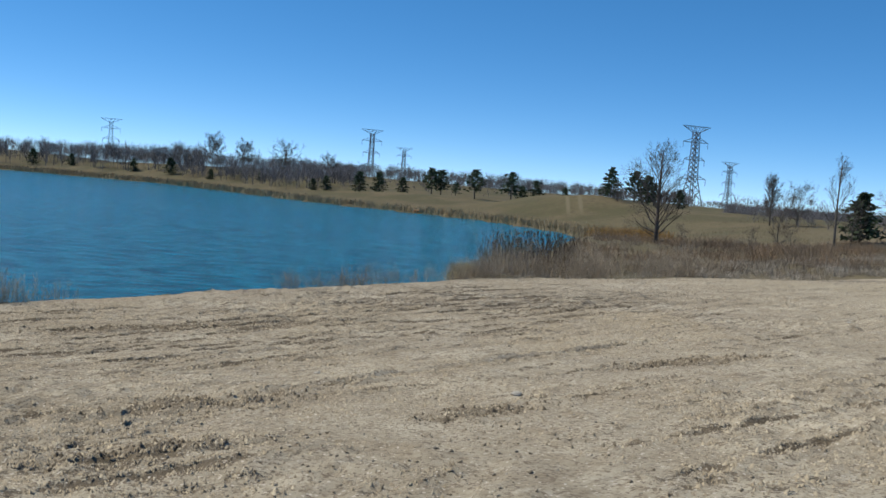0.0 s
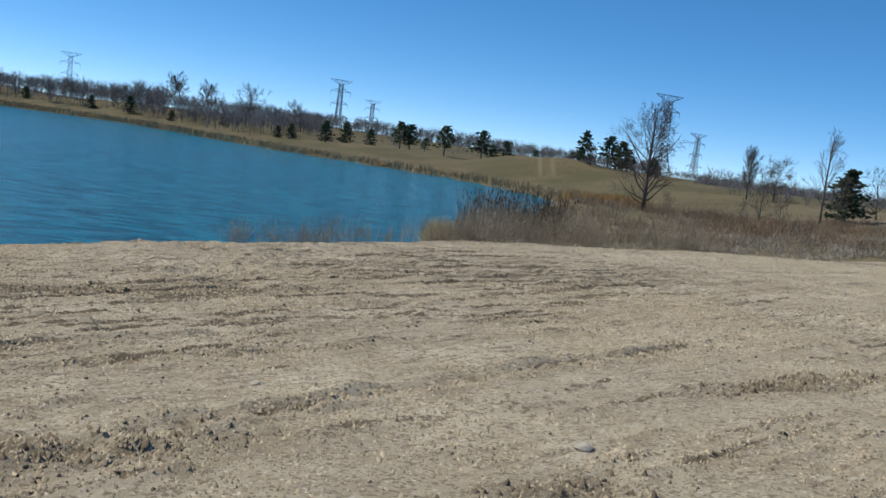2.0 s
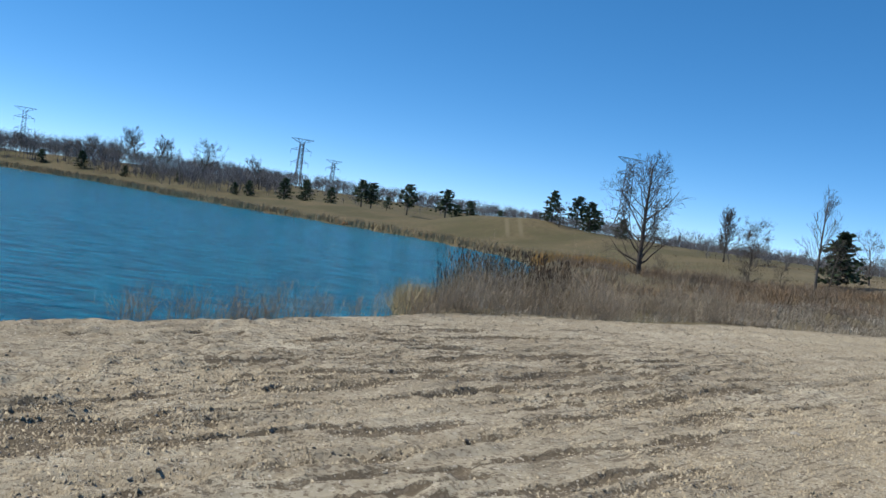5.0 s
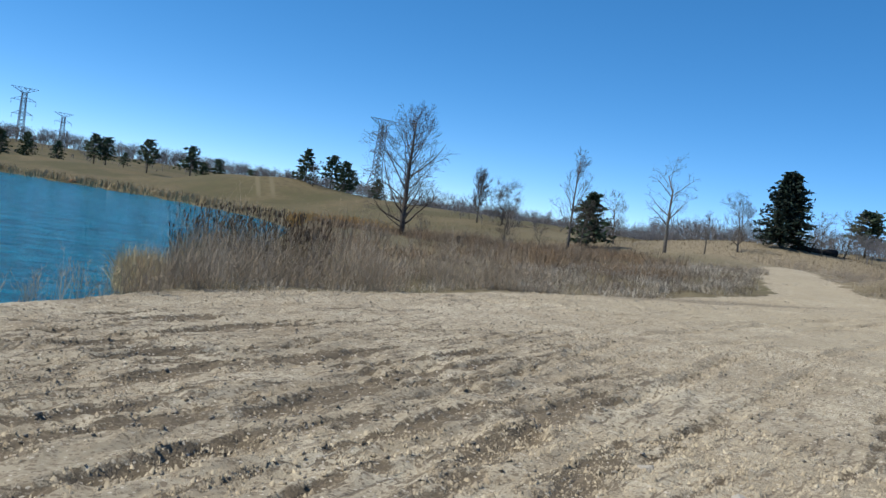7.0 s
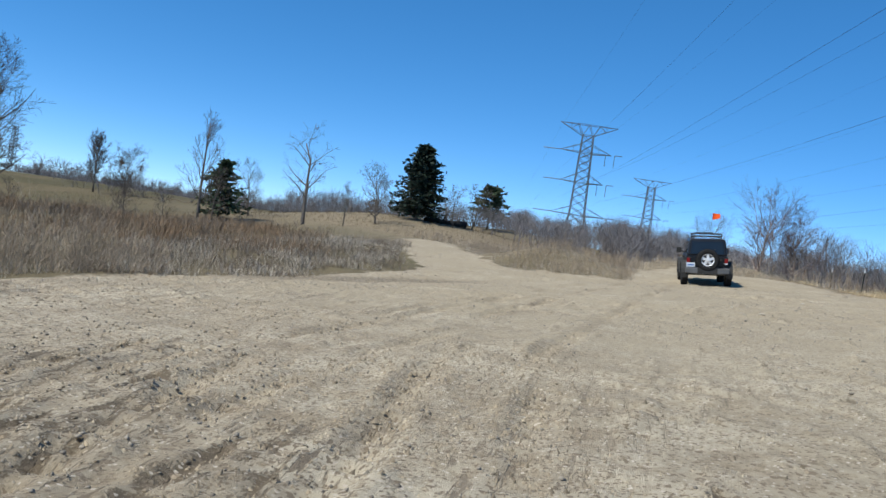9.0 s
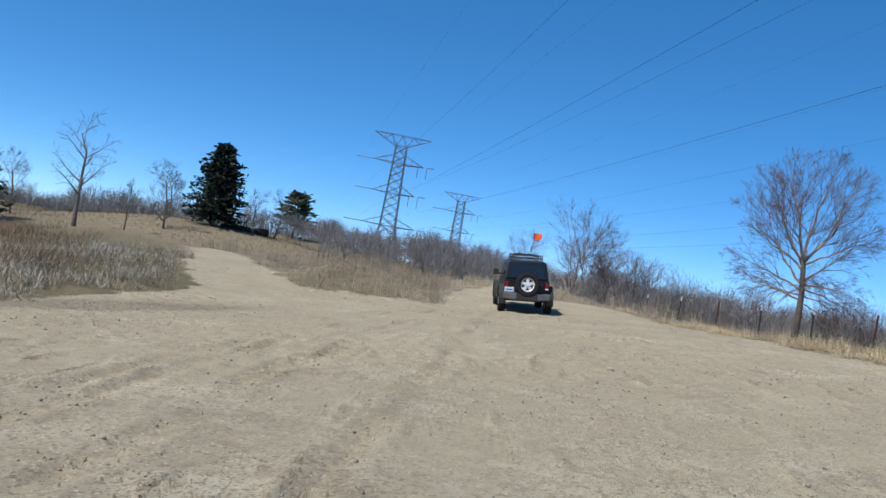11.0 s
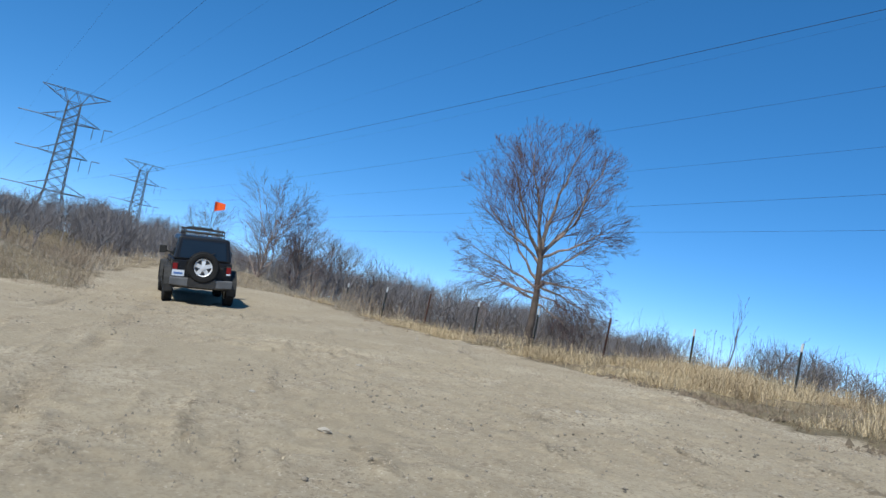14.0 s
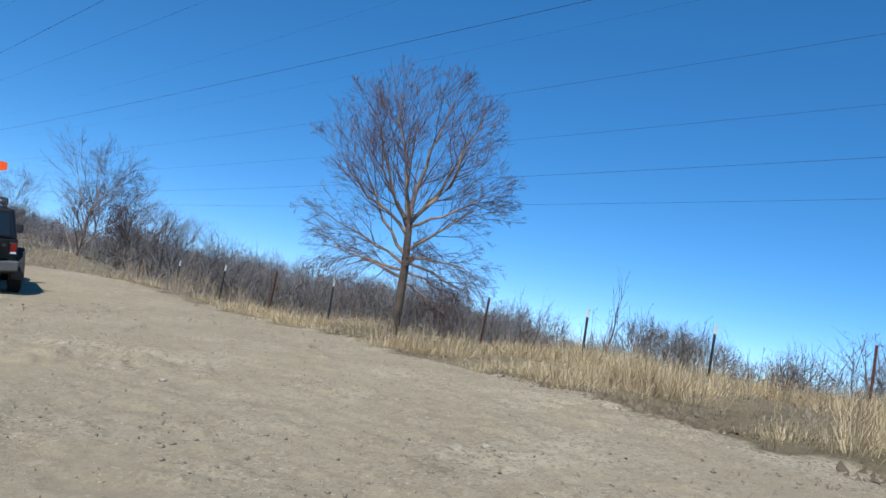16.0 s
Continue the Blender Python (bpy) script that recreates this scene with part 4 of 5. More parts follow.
e4, e5 = scatter(126, 90000, 22, 50, 8, 42, lambda x, y: (ragged_in(x, y) < 0.2) & (fence_side(x, y) > -1.5) & (fence_side(x, y) < 8), 0.45, 0.9)
blades("litter_grass", RUST, e4, e5, 0.17, 0.009, 1.1, 127, "short dry grass litter beside the dirt", 0.9)
d2, d3 = scatter(128, 1100, 27, 52, 8, 38, lambda x, y: (fence_side(x, y) < -0.3) & (fence_side(x, y) > -4.5), 0.4, 1.8)
rng = np.random.RandomState(129)
dry = Mesh()
for x, y, z in zip(d2, d3, land(d2, d3)):
    foot, top = Vector((x, y, z - 0.05)), Vector((x + rng.normal(0, 0.15), y + rng.normal(0, 0.15), z + rng.uniform(0.7, 1.45)))
    dry.tube([foot, top], [0.006, 0.003], 3, cap=False)
    for k in range(rng.randint(2, 6)):
        root = foot.lerp(top, rng.uniform(0.55, 1.0))
        tip = root + Vector((rng.normal(0, 0.10), rng.normal(0, 0.10), abs(rng.normal(0.06, 0.05))))
        dry.tube([root, tip], [0.003, 0.002], 3, cap=False)
        dry.tube([tip, tip + Vector((0, 0, 0.015)), tip + Vector((0, 0, 0.035))], [0.004, 0.014, 0.003], 4, cap=False)
tagged(part("seed_stalks", dry, SEED_HEAD), "dark dry weed stalks with seed heads beyond the fence", "weeds", kind="stuff")
s2, s3 = scatter(28, 1300, 26, 60, 4, 36, lambda x, y: (fence_side(x, y) < -0.6) & (fence_side(x, y) > -5), 0.45, 2.2)
brush("tall_weeds", TWIG, s2, s3, 1.0 * (1 + 0.4 * lattice(96, s2 / 2, s3 / 2)), 29, "dark tangled weed stems beyond the fence", 6, 10, 0.005, 0.4)
# reeds round the far shore
o1, o2 = scatter(30, 520000, -330, 30, 70, 345, lambda x, y: (lake_in(x, y) < 0.6) & (lake_in(x, y) > -2.5 - 0.018 * np.hypot(x, y)), 0.2, 9)
blades("shore_reeds", REED, o1, o2, 1.35, 0.02 + 0.0005 * np.hypot(o1, o2), 0.25, 31, "tan reeds round the far shore of the lake", 0.4, category="reeds")
o3, o4 = scatter(32, 9000, 12, 30, 82, 104, lambda x, y: (lake_in(x, y) < 0.4) & (lake_in(x, y) > -7), 0)
blades("orange_reeds", material("orange_reeds", (0.48, 0.27, 0.08), 0.85, vary=0.25, scale=0.5), o3, o4, 1.7, 0.07, 0.15, 33, "orange-tan reeds at the lake's end", 0.3, category="reeds")

# ---- trees ----
big = open_tree(8, 0.105, 2.5, "spreading leafless tree with reddish twigs beside the fence", BARK_DARK, BARK_PINK, TWIG_RED, (
    (2.45, 180, 66, 2.9, 14), (2.5, 10, 84, 3.1, -6), (2.5, 0, 52, 2.9, 28), (2.4, 350, 22, 2.0, 5), (1.8, 175, 45, 2.4, 20), (2.2, 190, 40, 2.4, 8),
    (1.6, 185, 22, 2.0, 5), (1.35, 170, 4, 1.9, 12), (1.7, 5, -4, 1.7, -30), (1.5, 15, 0, 1.3, -45), (2.1, 95, 52, 2.4, 18), (2.3, 265, 50, 2.5, 20),
    (1.8, 75, 20, 1.7, -12), (1.6, 280, 15, 1.7, -15), (2.45, 40, 56, 2.6, 10), (2.4, 220, 52, 2.5, 14), (1.25, 10, -15, 1.2, -30), (2.3, 150, 55, 2.6, 10), (1.9, 345, 35, 2.0, 0), (1.5, 200, 10, 1.8, -10), (1.8, 330, 8, 1.7, -25)), (0, 0, 2.2))
stand(big, 34.0, 27.2, -90, lean=0)
lone = bare_tree(11, 6.6, 0.15, "tall slender leafless tree rising from the brush", BARK_DARK, TWIG, limbs=40, first=0.06, levels=3, kids=7, spread_deg=52, upright=0.35, fork=0.7, thin=1.6, straight=True)
stand(lone, 14.6, 58.2, 40)
slim = bare_tree(21, 8.4, 0.13, "slim tall leafless tree", BARK, TWIG, limbs=22, first=0.22, levels=3, kids=6, spread_deg=38, upright=0.5, fork=0.48, thin=1.8, straight=True)
stand(slim, 35.0, 76.5, 10)
broken = bare_tree(31, 7.6, 0.16, "crooked leafless tree with few bare limbs", BARK, TWIG, limbs=11, first=0.32, levels=3, kids=5, spread_deg=52, upright=0.3, fork=0.5, thin=2.0)
stand(broken, 41.8, 73.0, 0, lean=8)
low = bare_tree(41, 4.2, 0.10, "low broad leafless tree", BARK, TWIG, limbs=14, first=0.12, levels=3, kids=7, spread_deg=55, upright=0.5, fork=0.75, thin=2.0)
stand(low, 51, 75.5, 0)
bushy = bare_tree(52, 3.7, 0.085, "many-stemmed leafless tree on the crest", BARK_PINK, TWIG_RED, limbs=18, first=0.03, levels=3, kids=9, spread_deg=44, upright=0.3, fork=1.15, thin=1.3)
stand(bushy, 56, 44.0, 0)
again(bushy, 58.0, 42.6, 120, 0.85)
again(bushy, 53.5, 46.0, 220, 0.6)
far_low = bare_tree(53, 4.2, 0.12, "low broad leafless tree", BARK, TWIG, limbs=18, first=0.12, levels=3, kids=8, spread_deg=60, upright=0.4, fork=1.0, thin=3.5)
stand(far_low, 49, 119, 60)
far_egg = bare_tree(54, 6.6, 0.12, "egg-shaped leafless tree in the field", BARK, TWIG, limbs=30, first=0.12, levels=3, kids=8, spread_deg=32, upright=0.6, fork=0.62, thin=3.0, straight=True)
stand(far_egg, 44.5, 117, 0)
again(low, 59.5, 74.5, 100, 0.75, "dark low leafless bush")
again(low, 38, 80, 200, 0.85)
again(low, 44, 84, 20, 0.95)
again(low, 33, 84, 150, 0.8)
again(low, 62, 88, 10, 0.9)
again(low, 63.0, 75.6, 230, 0.85, "dark many-stemmed leafless tree on the rise")
again(slim, 46.5, 74.2, 170, 0.45)
again(lone, 31.5, 156, 80, 0.55)
sapling = bare_tree(61, 2.5, 0.035, "thin leafless sapling among the weeds", BARK, TWIG, limbs=6, first=0.25, levels=2, kids=4, spread_deg=28, upright=0.8, fork=0.7, thin=1.2)
stand(sapling, 43.5, 21.3, 0)
for i, (x, y, s) in enumerate(((18.5, 66, 0.6), (27, 66, 0.7), (22.5, 62, 0.5))):
    again(low, x, y, 70 * i, s * 0.6, "small leafless shrub in the field")

def fallen_trunk(a, b):
    """A dark trunk shape, added for a dark band on the ground: root end a, to b, with broken stubs."""
    ob = thing("fallen_trunk", Matrix(), "dark trunk shape added for the dark band beside the spruce", "log")
    a, b = Vector((*a, height(*a) + 0.2)), Vector((*b, height(*b) + 0.15))
    n = 7
    path = [a.lerp(b, k / (n - 1)) + Vector((0, 0, 0.06 * math.sin(2.1 * k))) for k in range(n)]
    part("trunk", Mesh().tube(path, [0.42, 0.36, 0.33, 0.29, 0.25, 0.2, 0.13], 9), BARK_BLACKISH, ob, smooth=True)
    rng = random.Random(5)
    for k in range(6):
        root = a.lerp(b, rng.uniform(0.02, 0.9))
        tip = root + Vector((rng.gauss(0, 0.35), rng.gauss(0, 0.35), rng.uniform(0.35, 0.95)))
        part("stub", Mesh().tube([root, root.lerp(tip, 0.5), tip], [0.09, 0.06, 0.03], 6), BARK_BLACKISH, ob)


# added trunk, standing in for the dark band right of the spruce
fallen_trunk((62.2, 75.6), (58.6, 77.6))
spruce = conifer(71, 6.9, 5.0, "dense dark green spruce on the grassy rise", NEEDLE_DARK, whorls=42, per=14, sprays=13, bare_below=0.07, shape=0.6, ragged=0.28, size=0.4)
stand(spruce, 57.6, 77.5, 0)
pine = conifer(81, 4.9, 4.4, "bushy dark green pine with low boughs", NEEDLE, whorls=18, per=10, sprays=10, bare_below=0.12, shape=0.7, ragged=0.3, size=0.45)
stand(pine, 39.6, 81.5, 0)
pine_b = conifer(91, 5.0, 4.6, "round-topped dark green pine on the rise", NEEDLE, whorls=14, per=11, sprays=11, bare_below=0.28, shape=0.42, ragged=0.3, size=0.5)
stand(pine_b, 78, 87, 0)
far_spruce = conifer(101, 5.2, 4.4, "dark conifer on the far grassy shore", NEEDLE, whorls=16, per=8, sprays=6, bare_below=0.06, shape=0.75, size=0.6)
far_pine = conifer(111, 6.6, 5.4, "open-crowned pine on the far grassy shore", NEEDLE, whorls=11, per=8, sprays=6, bare_below=0.27, shape=0.6, ragged=0.35, size=0.8)
stand(far_spruce, -20.9, 216, 0)
stand(far_pine, 7.3, 197.5, 0)
for x, y, s in ((-15.9, 215.6, 1.0), (-10, 214.8, 0.8), (-30, 222, 0.75), (-33.5, 223, 0.6), (18.5, 201.2, 0.75), (31, 160, 1.05), (38.5, 163, 1.05), (43.5, 159, 0.7), (-92, 292, 1.1), (-108, 302, 0.9), (-140, 326, 0.9), (-74, 276, 0.7), (-160, 338, 1.2), (-55, 262, 0.7)):
    again(far_spruce, x, y, x * 37 % 360, s)
for x, y, s in ((-2.9, 224, 1.1), (-0.5, 224.5, 1.05), (15.5, 196.5, 1.05), (25.9, 240.6, 0.9), (32.5, 229.7, 0.7), (35.1, 158.7, 0.85), (40.5, 166, 0.7), (3.2, 214, 0.55), (120, 118, 0.75)):
    again(far_pine, x, y, x * 53 % 360, s)

far_round = bare_tree(121, 8.0, 0.16, "leafless tree on the far shore", BARK, TWIG, limbs=16, first=0.25, levels=3, kids=6, spread_deg=40, upright=0.5, fork=0.6, thin=7)
stand(far_round, -30.8, 247.7, 0)
far_oak = bare_tree(131, 10, 0.35, "broad leafless oak on the far shore", BARK, TWIG, limbs=16, first=0.2, levels=3, kids=6, spread_deg=58, upright=0.35, fork=0.85, thin=8)
stand(far_oak, -52.8, 280.7, 0)
for x, y, s in ((-78, 304, 1.45), (-84, 306, 1.2), (-72, 303, 1.3), (-190, 330, 1.3), (-182, 332, 1.2)):
    again(far_round, x, y, x * 31 % 360, s)
again(far_oak, -66, 292, 90, 0.8)


def wood_template(seed, deep=3, thin=1.0):
    """One leafless tree of unit height as thin slivers, its twigs ending on a lumpy dome: roots, tips and widths."""
    rng = random.Random(seed)
    A, B, W = [], [], []
    lumps = [Vector((rng.gauss(0, 1), rng.gauss(0, 1), rng.gauss(0.4, 0.6))).normalized() for _ in range(5)]

    def shell(d, share):
        swell = 0.8 + 0.28 * max(0.0, max(d.dot(q) for q in lumps)) ** 3
        return Vector((d.x * 0.44, d.y * 0.44, 0.52 + d.z * 0.47)) * share * swell + Vector((0, 0, 0.42)) * (1 - share * swell)

    def limb(p, d, share, w, level):
        q = shell(d, share)
        A.append(p), B.append(q), W.append(w)
        if level == deep:
            return
        for _ in range((8, 7, 6)[level] if deep == 3 else (8, 8)[level]):
            e = (d + Vector((rng.gauss(0, 1), rng.gauss(0, 1), rng.gauss(0.1, 1))) * (1.6, 0.45, 0.22)[level]).normalized()
            if e.z < -0.55:
                e.z = -e.z
            limb(p.lerp(q, rng.uniform(0.35, 1.0)), e, min(1.0, share + rng.uniform(0.15, 0.5)) * rng.uniform(0.85, 1.0), w * 0.5, level + 1)

    limb(Vector((0, 0, -0.03)), Vector((rng.gauss(0, 0.1), rng.gauss(0, 0.1), 1)).normalized(), 0.25, 0.016, 0)
    top = max(p.z for p in B)
    A, B = np.array([tuple(p) for p in A]) / top, np.array([tuple(p) for p in B]) / top
    f = np.random.RandomState(seed).uniform(0, np.pi, len(A))
    s = np.stack([np.cos(f), np.sin(f), np.zeros(len(A))], -1) * np.maximum(np.array(W), 0.0016 * thin)[:, None]
    return np.stack([A - s, A + s, B], 1)


TEMPLATES = [wood_template(k) for k in range(7)]
FAR_TEMPLATES = [wood_template(k, 2, 4.0) for k in range(7)]


def woods(name, seed, places, label, kinds=TEMPLATES):
    """A wood too far off to tell its trees apart, in one mesh."""
    rng = np.random.RandomState(seed)
    vs = []
    for i, (x, y, z, h) in enumerate(places):
        t = kinds[i % 7].reshape(-1, 3)
        a = rng.uniform(0, 6.283)
        wide = rng.uniform(0.9, 1.35)
        r = np.array([[math.cos(a) * wide, -math.sin(a) * wide, 0], [math.sin(a) * wide, math.cos(a) * wide, 0], [0, 0, 1]])
        vs.append(t @ r.T * h + (x, y, z))
    v = np.concatenate(vs)
    return tagged(new(name, tri_mesh(name, v, np.arange(len(v)).reshape(-1, 3), WOODS_HAZY)), label, "woods", kind="stuff")


def band(seed, n, az0, az1, d0, d1, h0, h1, cx=5.0, cy=15.0):
    """Places of trees in a ring's sector, clear of the lake and the dirt: x, y, z and height."""
    rng = np.random.RandomState(seed)
    a, d = np.radians(rng.uniform(az0, az1, n)), rng.uniform(d0, d1, n)
    x, y = cx + d * np.sin(a), cy + d * np.cos(a)
    ok = (lake_in(x, y) < -14) & (dirt_in(x, y) < -8)
    x, y = x[ok], y[ok]
    return list(zip(x, y, land(x, y) - 0.3, rng.uniform(h0, h1, len(x))))



woods("north_woods", 1, band(1, 900, -8, 16, 285, 400, 3.8, 6.6) + band(24, 700, 14, 36, 300, 420, 2.2, 3.6) + band(21, 800, -19, -7, 215, 330, 3.0, 6.5) + band(22, 900, -38, -17, 300, 440, 5.0, 10.0) + band(23, 900, -38, 4, 225, 420, 1.6, 3.2), "distant belt of bare grey-brown woods beyond the lake", FAR_TEMPLATES)
woods("north_east_woods", 2, band(2, 450, 18, 34, 150, 240, 2.8, 4.6) + band(26, 170, 19, 36, 105, 150, 1.5, 2.7) + band(25, 1100, 33, 68, 118, 230, 3.0, 5.0), "bare grey-brown woods beyond the field", FAR_TEMPLATES)
woods("east_woods", 3, band(14, 60, 45, 56, 68, 95, 2.6, 4.2) + band(3, 360, 52, 87, 75, 135, 3.6, 5.8) + band(13, 60, 86, 98, 75, 120, 2.4, 3.6), "bare grey-brown woods beyond the crest")
woods("south_east_woods", 4, band(4, 60, 96, 118, 70, 110, 2.4, 3.6), "bare grey-brown woods beyond the fence")
woods("field_thicket", 5, band(5, 120, 33, 62, 96, 120, 2.0, 3.8), "leafless brown thicket along the field's edge")
woods("fence_thicket", 7, band(7, 14, 101, 107, 40, 52, 4.2, 5.4, 16.4, 25.8) + band(10, 80, 66, 91, 46, 72, 3.6, 5.6, 16.4, 25.8) + band(8, 34, 88, 100, 44, 60, 2.8, 4.2, 16.4, 25.8) + band(9, 30, 109, 122, 36, 50, 3.0, 4.4, 16.4, 25.8), "leafless thicket beyond the fence")
woods("west_woods", 6, band(6, 600, -75, -36, 330, 480, 6, 10), "distant bare woods beyond the lake", FAR_TEMPLATES)


# ---- power line ----
LINE = radians(48.5)
ALONG = Vector((math.sin(LINE), math.cos(LINE), 0))
ARMS = ((12.0, 6.6), (20.0, 5.2), (27.4, 6.2))  # height, half-length


def string(a, b, r):
    """A string of insulator discs from a to b."""
    a, b = Vector(a), Vector(b)
    n = max(3, int((b - a).length / 0.45))
    out = Mesh()
    for k in range(n):
        out.tube([a.lerp(b, k / n), a.lerp(b, (k + 0.75) / n)], [r, r * 0.7], 5)
    return out


def tower(label, thick=1.0, steel=STEEL, foot=4.3, waist=1.85, neck=1.3, strain=True):
    """A lattice tower: four splayed legs, a braced body, three pairs of arms and a flat-topped head; insulators drawn level or hanging."""
    ob = thing("transmission_tower", Matrix(), label, "transmission tower", "transmission towers")
    top, knee = 31.6, 12.0
    half = lambda z: foot + (waist - foot) * z / knee if z < knee else waist + (neck - waist) * (z - knee) / (top - knee)
    corners = ((1, 1), (1, -1), (-1, -1), (-1, 1))
    at_ = lambda k, z: Vector((corners[k % 4][0] * half(z), corners[k % 4][1] * half(z), z))
    for k in range(4):
        leg = Mesh()
        leg.beam(at_(k, -0.5), at_(k, knee), 0.2 * thick)
        leg.beam(at_(k, knee), at_(k, top), 0.17 * thick)
        part("leg", leg, steel, ob)
    brace = Mesh()
    zs = [3.2, 7.0, 10.0, 12, 14, 16, 18, 20, 22, 24, 25.8, 27.4, 29.5, top]
    for z0, z1 in zip(zs, zs[1:]):
        for k in range(4):
            brace.beam(at_(k, z0), at_(k + 1, z1), 0.125 * thick)
            brace.beam(at_(k + 1, z0), at_(k, z1), 0.125 * thick)
            if z1 in (7.0, 12, 20, 27.4, top):
                brace.beam(at_(k, z1), at_(k + 1, z1), 0.12 * thick)
    part("bracing", brace, steel, ob)
    for z, ln in ARMS:
        for s in (1, -1):
            arm = Mesh()
            tip = Vector((s * ln, 0, z + 0.15))
            for q in (1, -1):
                arm.beam(Vector((s * half(z), q * half(z), z)), tip, 0.13 * thick)
                arm.beam(Vector((s * half(z + 2.0), q * half(z), z + 2.0)), tip, 0.09 * thick)
            for u in (0.35, 0.68):
                a = Vector((s * (half(z) * (1 - u) + ln * u), 0, z))
                arm.beam(a + Vector((0, half(z) * (1 - u), 0)), a - Vector((0, half(z) * (1 - u), 0)), 0.07 * thick)
                arm.beam(a, a + Vector((0, 0, 2.0 * (1 - u))), 0.07 * thick)
            arm = part("arm", arm, steel, ob)
            r = 0.13 * thick
            if not strain:
                part("insulator", string(tip, tip - Vector((0, 0, 2.6)), r * 0.8), STEEL_DARK, arm)
            elif s < 0:
                part("insulator", string(tip, tip + Vector((-4.2, 1.5, 0.1)), r), STEEL_DARK, arm)
            else:
                part("insulator", string(tip, tip + Vector((-4.6, 2.0, -0.2)), r), STEEL_DARK, arm)
                part("insulator", string(tip + Vector((0.9, -0.5, 0)), tip + Vector((2.5, -1.5, 0)), r), STEEL_DARK, arm)
                for u in (-1.3, 0.9):
                    part("insulator", string(tip + Vector((u, 0, -0.1)), tip + Vector((u, 0, -2.9)), r * 0.8), STEEL_DARK, arm)
    head = Mesh()
    for q in (1, -1):
        head.beam((-2.6, q * 0.9, 34.2), (2.6, q * 0.9, 34.2), 0.1 * thick)
        for s in (1, -1):
            tip = Vector((s * 7.0, 0, 34.2))
            knob = Vector((s * 2.6, q * 0.9, 34.2))
            head.beam(knob, tip, 0.11 * thick)
            head.beam(Vector((s * neck, q * neck, top)), tip, 0.11 * thick)
            head.beam(Vector((s * neck, q * neck, top)), knob, 0.1 * thick)
            head.beam(Vector((s * neck, q * neck, top)), (0, q * 0.9, 34.2), 0.09 * thick)
            head.beam(Vector((s * 4.3, 0, 32.95)), Vector((s * 4.3, 0, 34.2)), 0.07 * thick)
            head.beam(Vector((s * 4.3, 0, 32.95)), knob, 0.07 * thick)
    part("earth_wire_arms", head, steel, ob)
    return ob


def from_eye(az, d, x=3.8, y=20.7):
    return x + d * math.sin(radians(az)), y + d * math.cos(radians(az))


tower_near = tower("tall galvanised steel lattice tower with level insulator strings")
TURN = -math.degrees(LINE)
TD, TE = from_eye(53.9, 230), from_eye(58.4, 354)
tower_near.matrix_basis = pose(*TD, height(*TD), 0, 0, TURN) @ Matrix.Scale(1.08, 4)
copy_thing(tower_near, pose(*TE, height(*TE), 0, 0, TURN))  # keeps the scale
far_tower = tower("distant steel lattice transmission tower beyond the lake", 1.25, STEEL, 3.6, 1.5, 1.1, strain=False)
TA = from_eye(16.6, 370, -0.8, 12.0)
far_tower.matrix_basis = pose(*TA, height(*TA), 0, 0, 20)
for az, d in ((-4.9, 520), (-2.7, 720), (-21.4, 640), (18.6, 610)):
    p = from_eye(az, d, -0.8, 12.0)
    copy_thing(far_tower, pose(*p, height(*p), 0, 0, 20))


def wires(name, origin, label):
    """The cables of one line, each sagging between the tower and the next ones."""
    across = Vector((ALONG.y, -ALONG.x, 0))
    holder = thing(name, Matrix(), label, "power lines", "power lines")
    for ln, z, r in [(s * l, h - 2.7, 0.013) for h, l in ARMS[1:] for s in (1, -1)] + [(7.0, 36.8, 0.009), (-7.0, 36.8, 0.009)]:
        for way in (-1, 1):
            path = []
            span = 330
            for i in range(41):
                u = i / 40
                p = Vector((*origin, height(*origin))) + ALONG * (way * span * u) + across * ln
                p.z += z - 26 * u * (1 - u) * (1 if way < 0 else 0.8) * 0.38
                path.append(p)
            part("cable", Mesh().tube(path, [r * 0.9] * 41, 4), CABLE, holder)


wires("power_line", TD, "sagging dark power cables from the near transmission tower")
wires("power_line", TE, "sagging dark power cables from the second transmission tower")

# ---- fence ----
POST = material("green_post", (0.055, 0.06, 0.055), 0.7, metal=0.3, vary=0.2, scale=6)
POST_TIP = material("white_post_tip", (0.75, 0.75, 0.72), 0.7, vary=0.08)
RUSTY = material("rusty_post", (0.13, 0.06, 0.04), 0.85, vary=0.25, scale=9)
for i, (x, y) in enumerate(FENCE):
    white = i % 3 != 0
    post = thing("fence_post", pose(x, y, height(x, y), (i * 37 % 7 - 3) * 0.7, (i * 53 % 7 - 3) * 0.7, 45), "dark steel T-post with white-painted tip in the grass" if white else "rusty steel T-post in the grass", "fence post", "fence posts")
    shaft = Mesh()
    shaft.beam((0, 0, -0.3), (0, 0, 1.0 if white else 1.18), 0.045, 0.012)
    shaft.beam((0, 0.02, -0.3), (0, 0.02, 1.0 if white else 1.18), 0.012, 0.045)
    for k in range(8):
        shaft.box((-0.008, -0.022, 0.2 + 0.1 * k), (0.008, -0.004, 0.23 + 0.1 * k))
    part("shaft", shaft, POST if white else RUSTY, post)
    if white:
        tip = Mesh()
        tip.beam((0, 0, 1.0), (0, 0, 1.18), 0.046, 0.014)
        tip.beam((0, 0.02, 1.0), (0, 0.02, 1.18), 0.014, 0.046)
        part("tip", tip, POST_TIP, post, "white-painted tip")

# ---- the parked off-road car ----
PAINT = material("black_paint", (0.012, 0.013, 0.016), 0.38, vary=0.25, scale=1.5, spec=0.35)
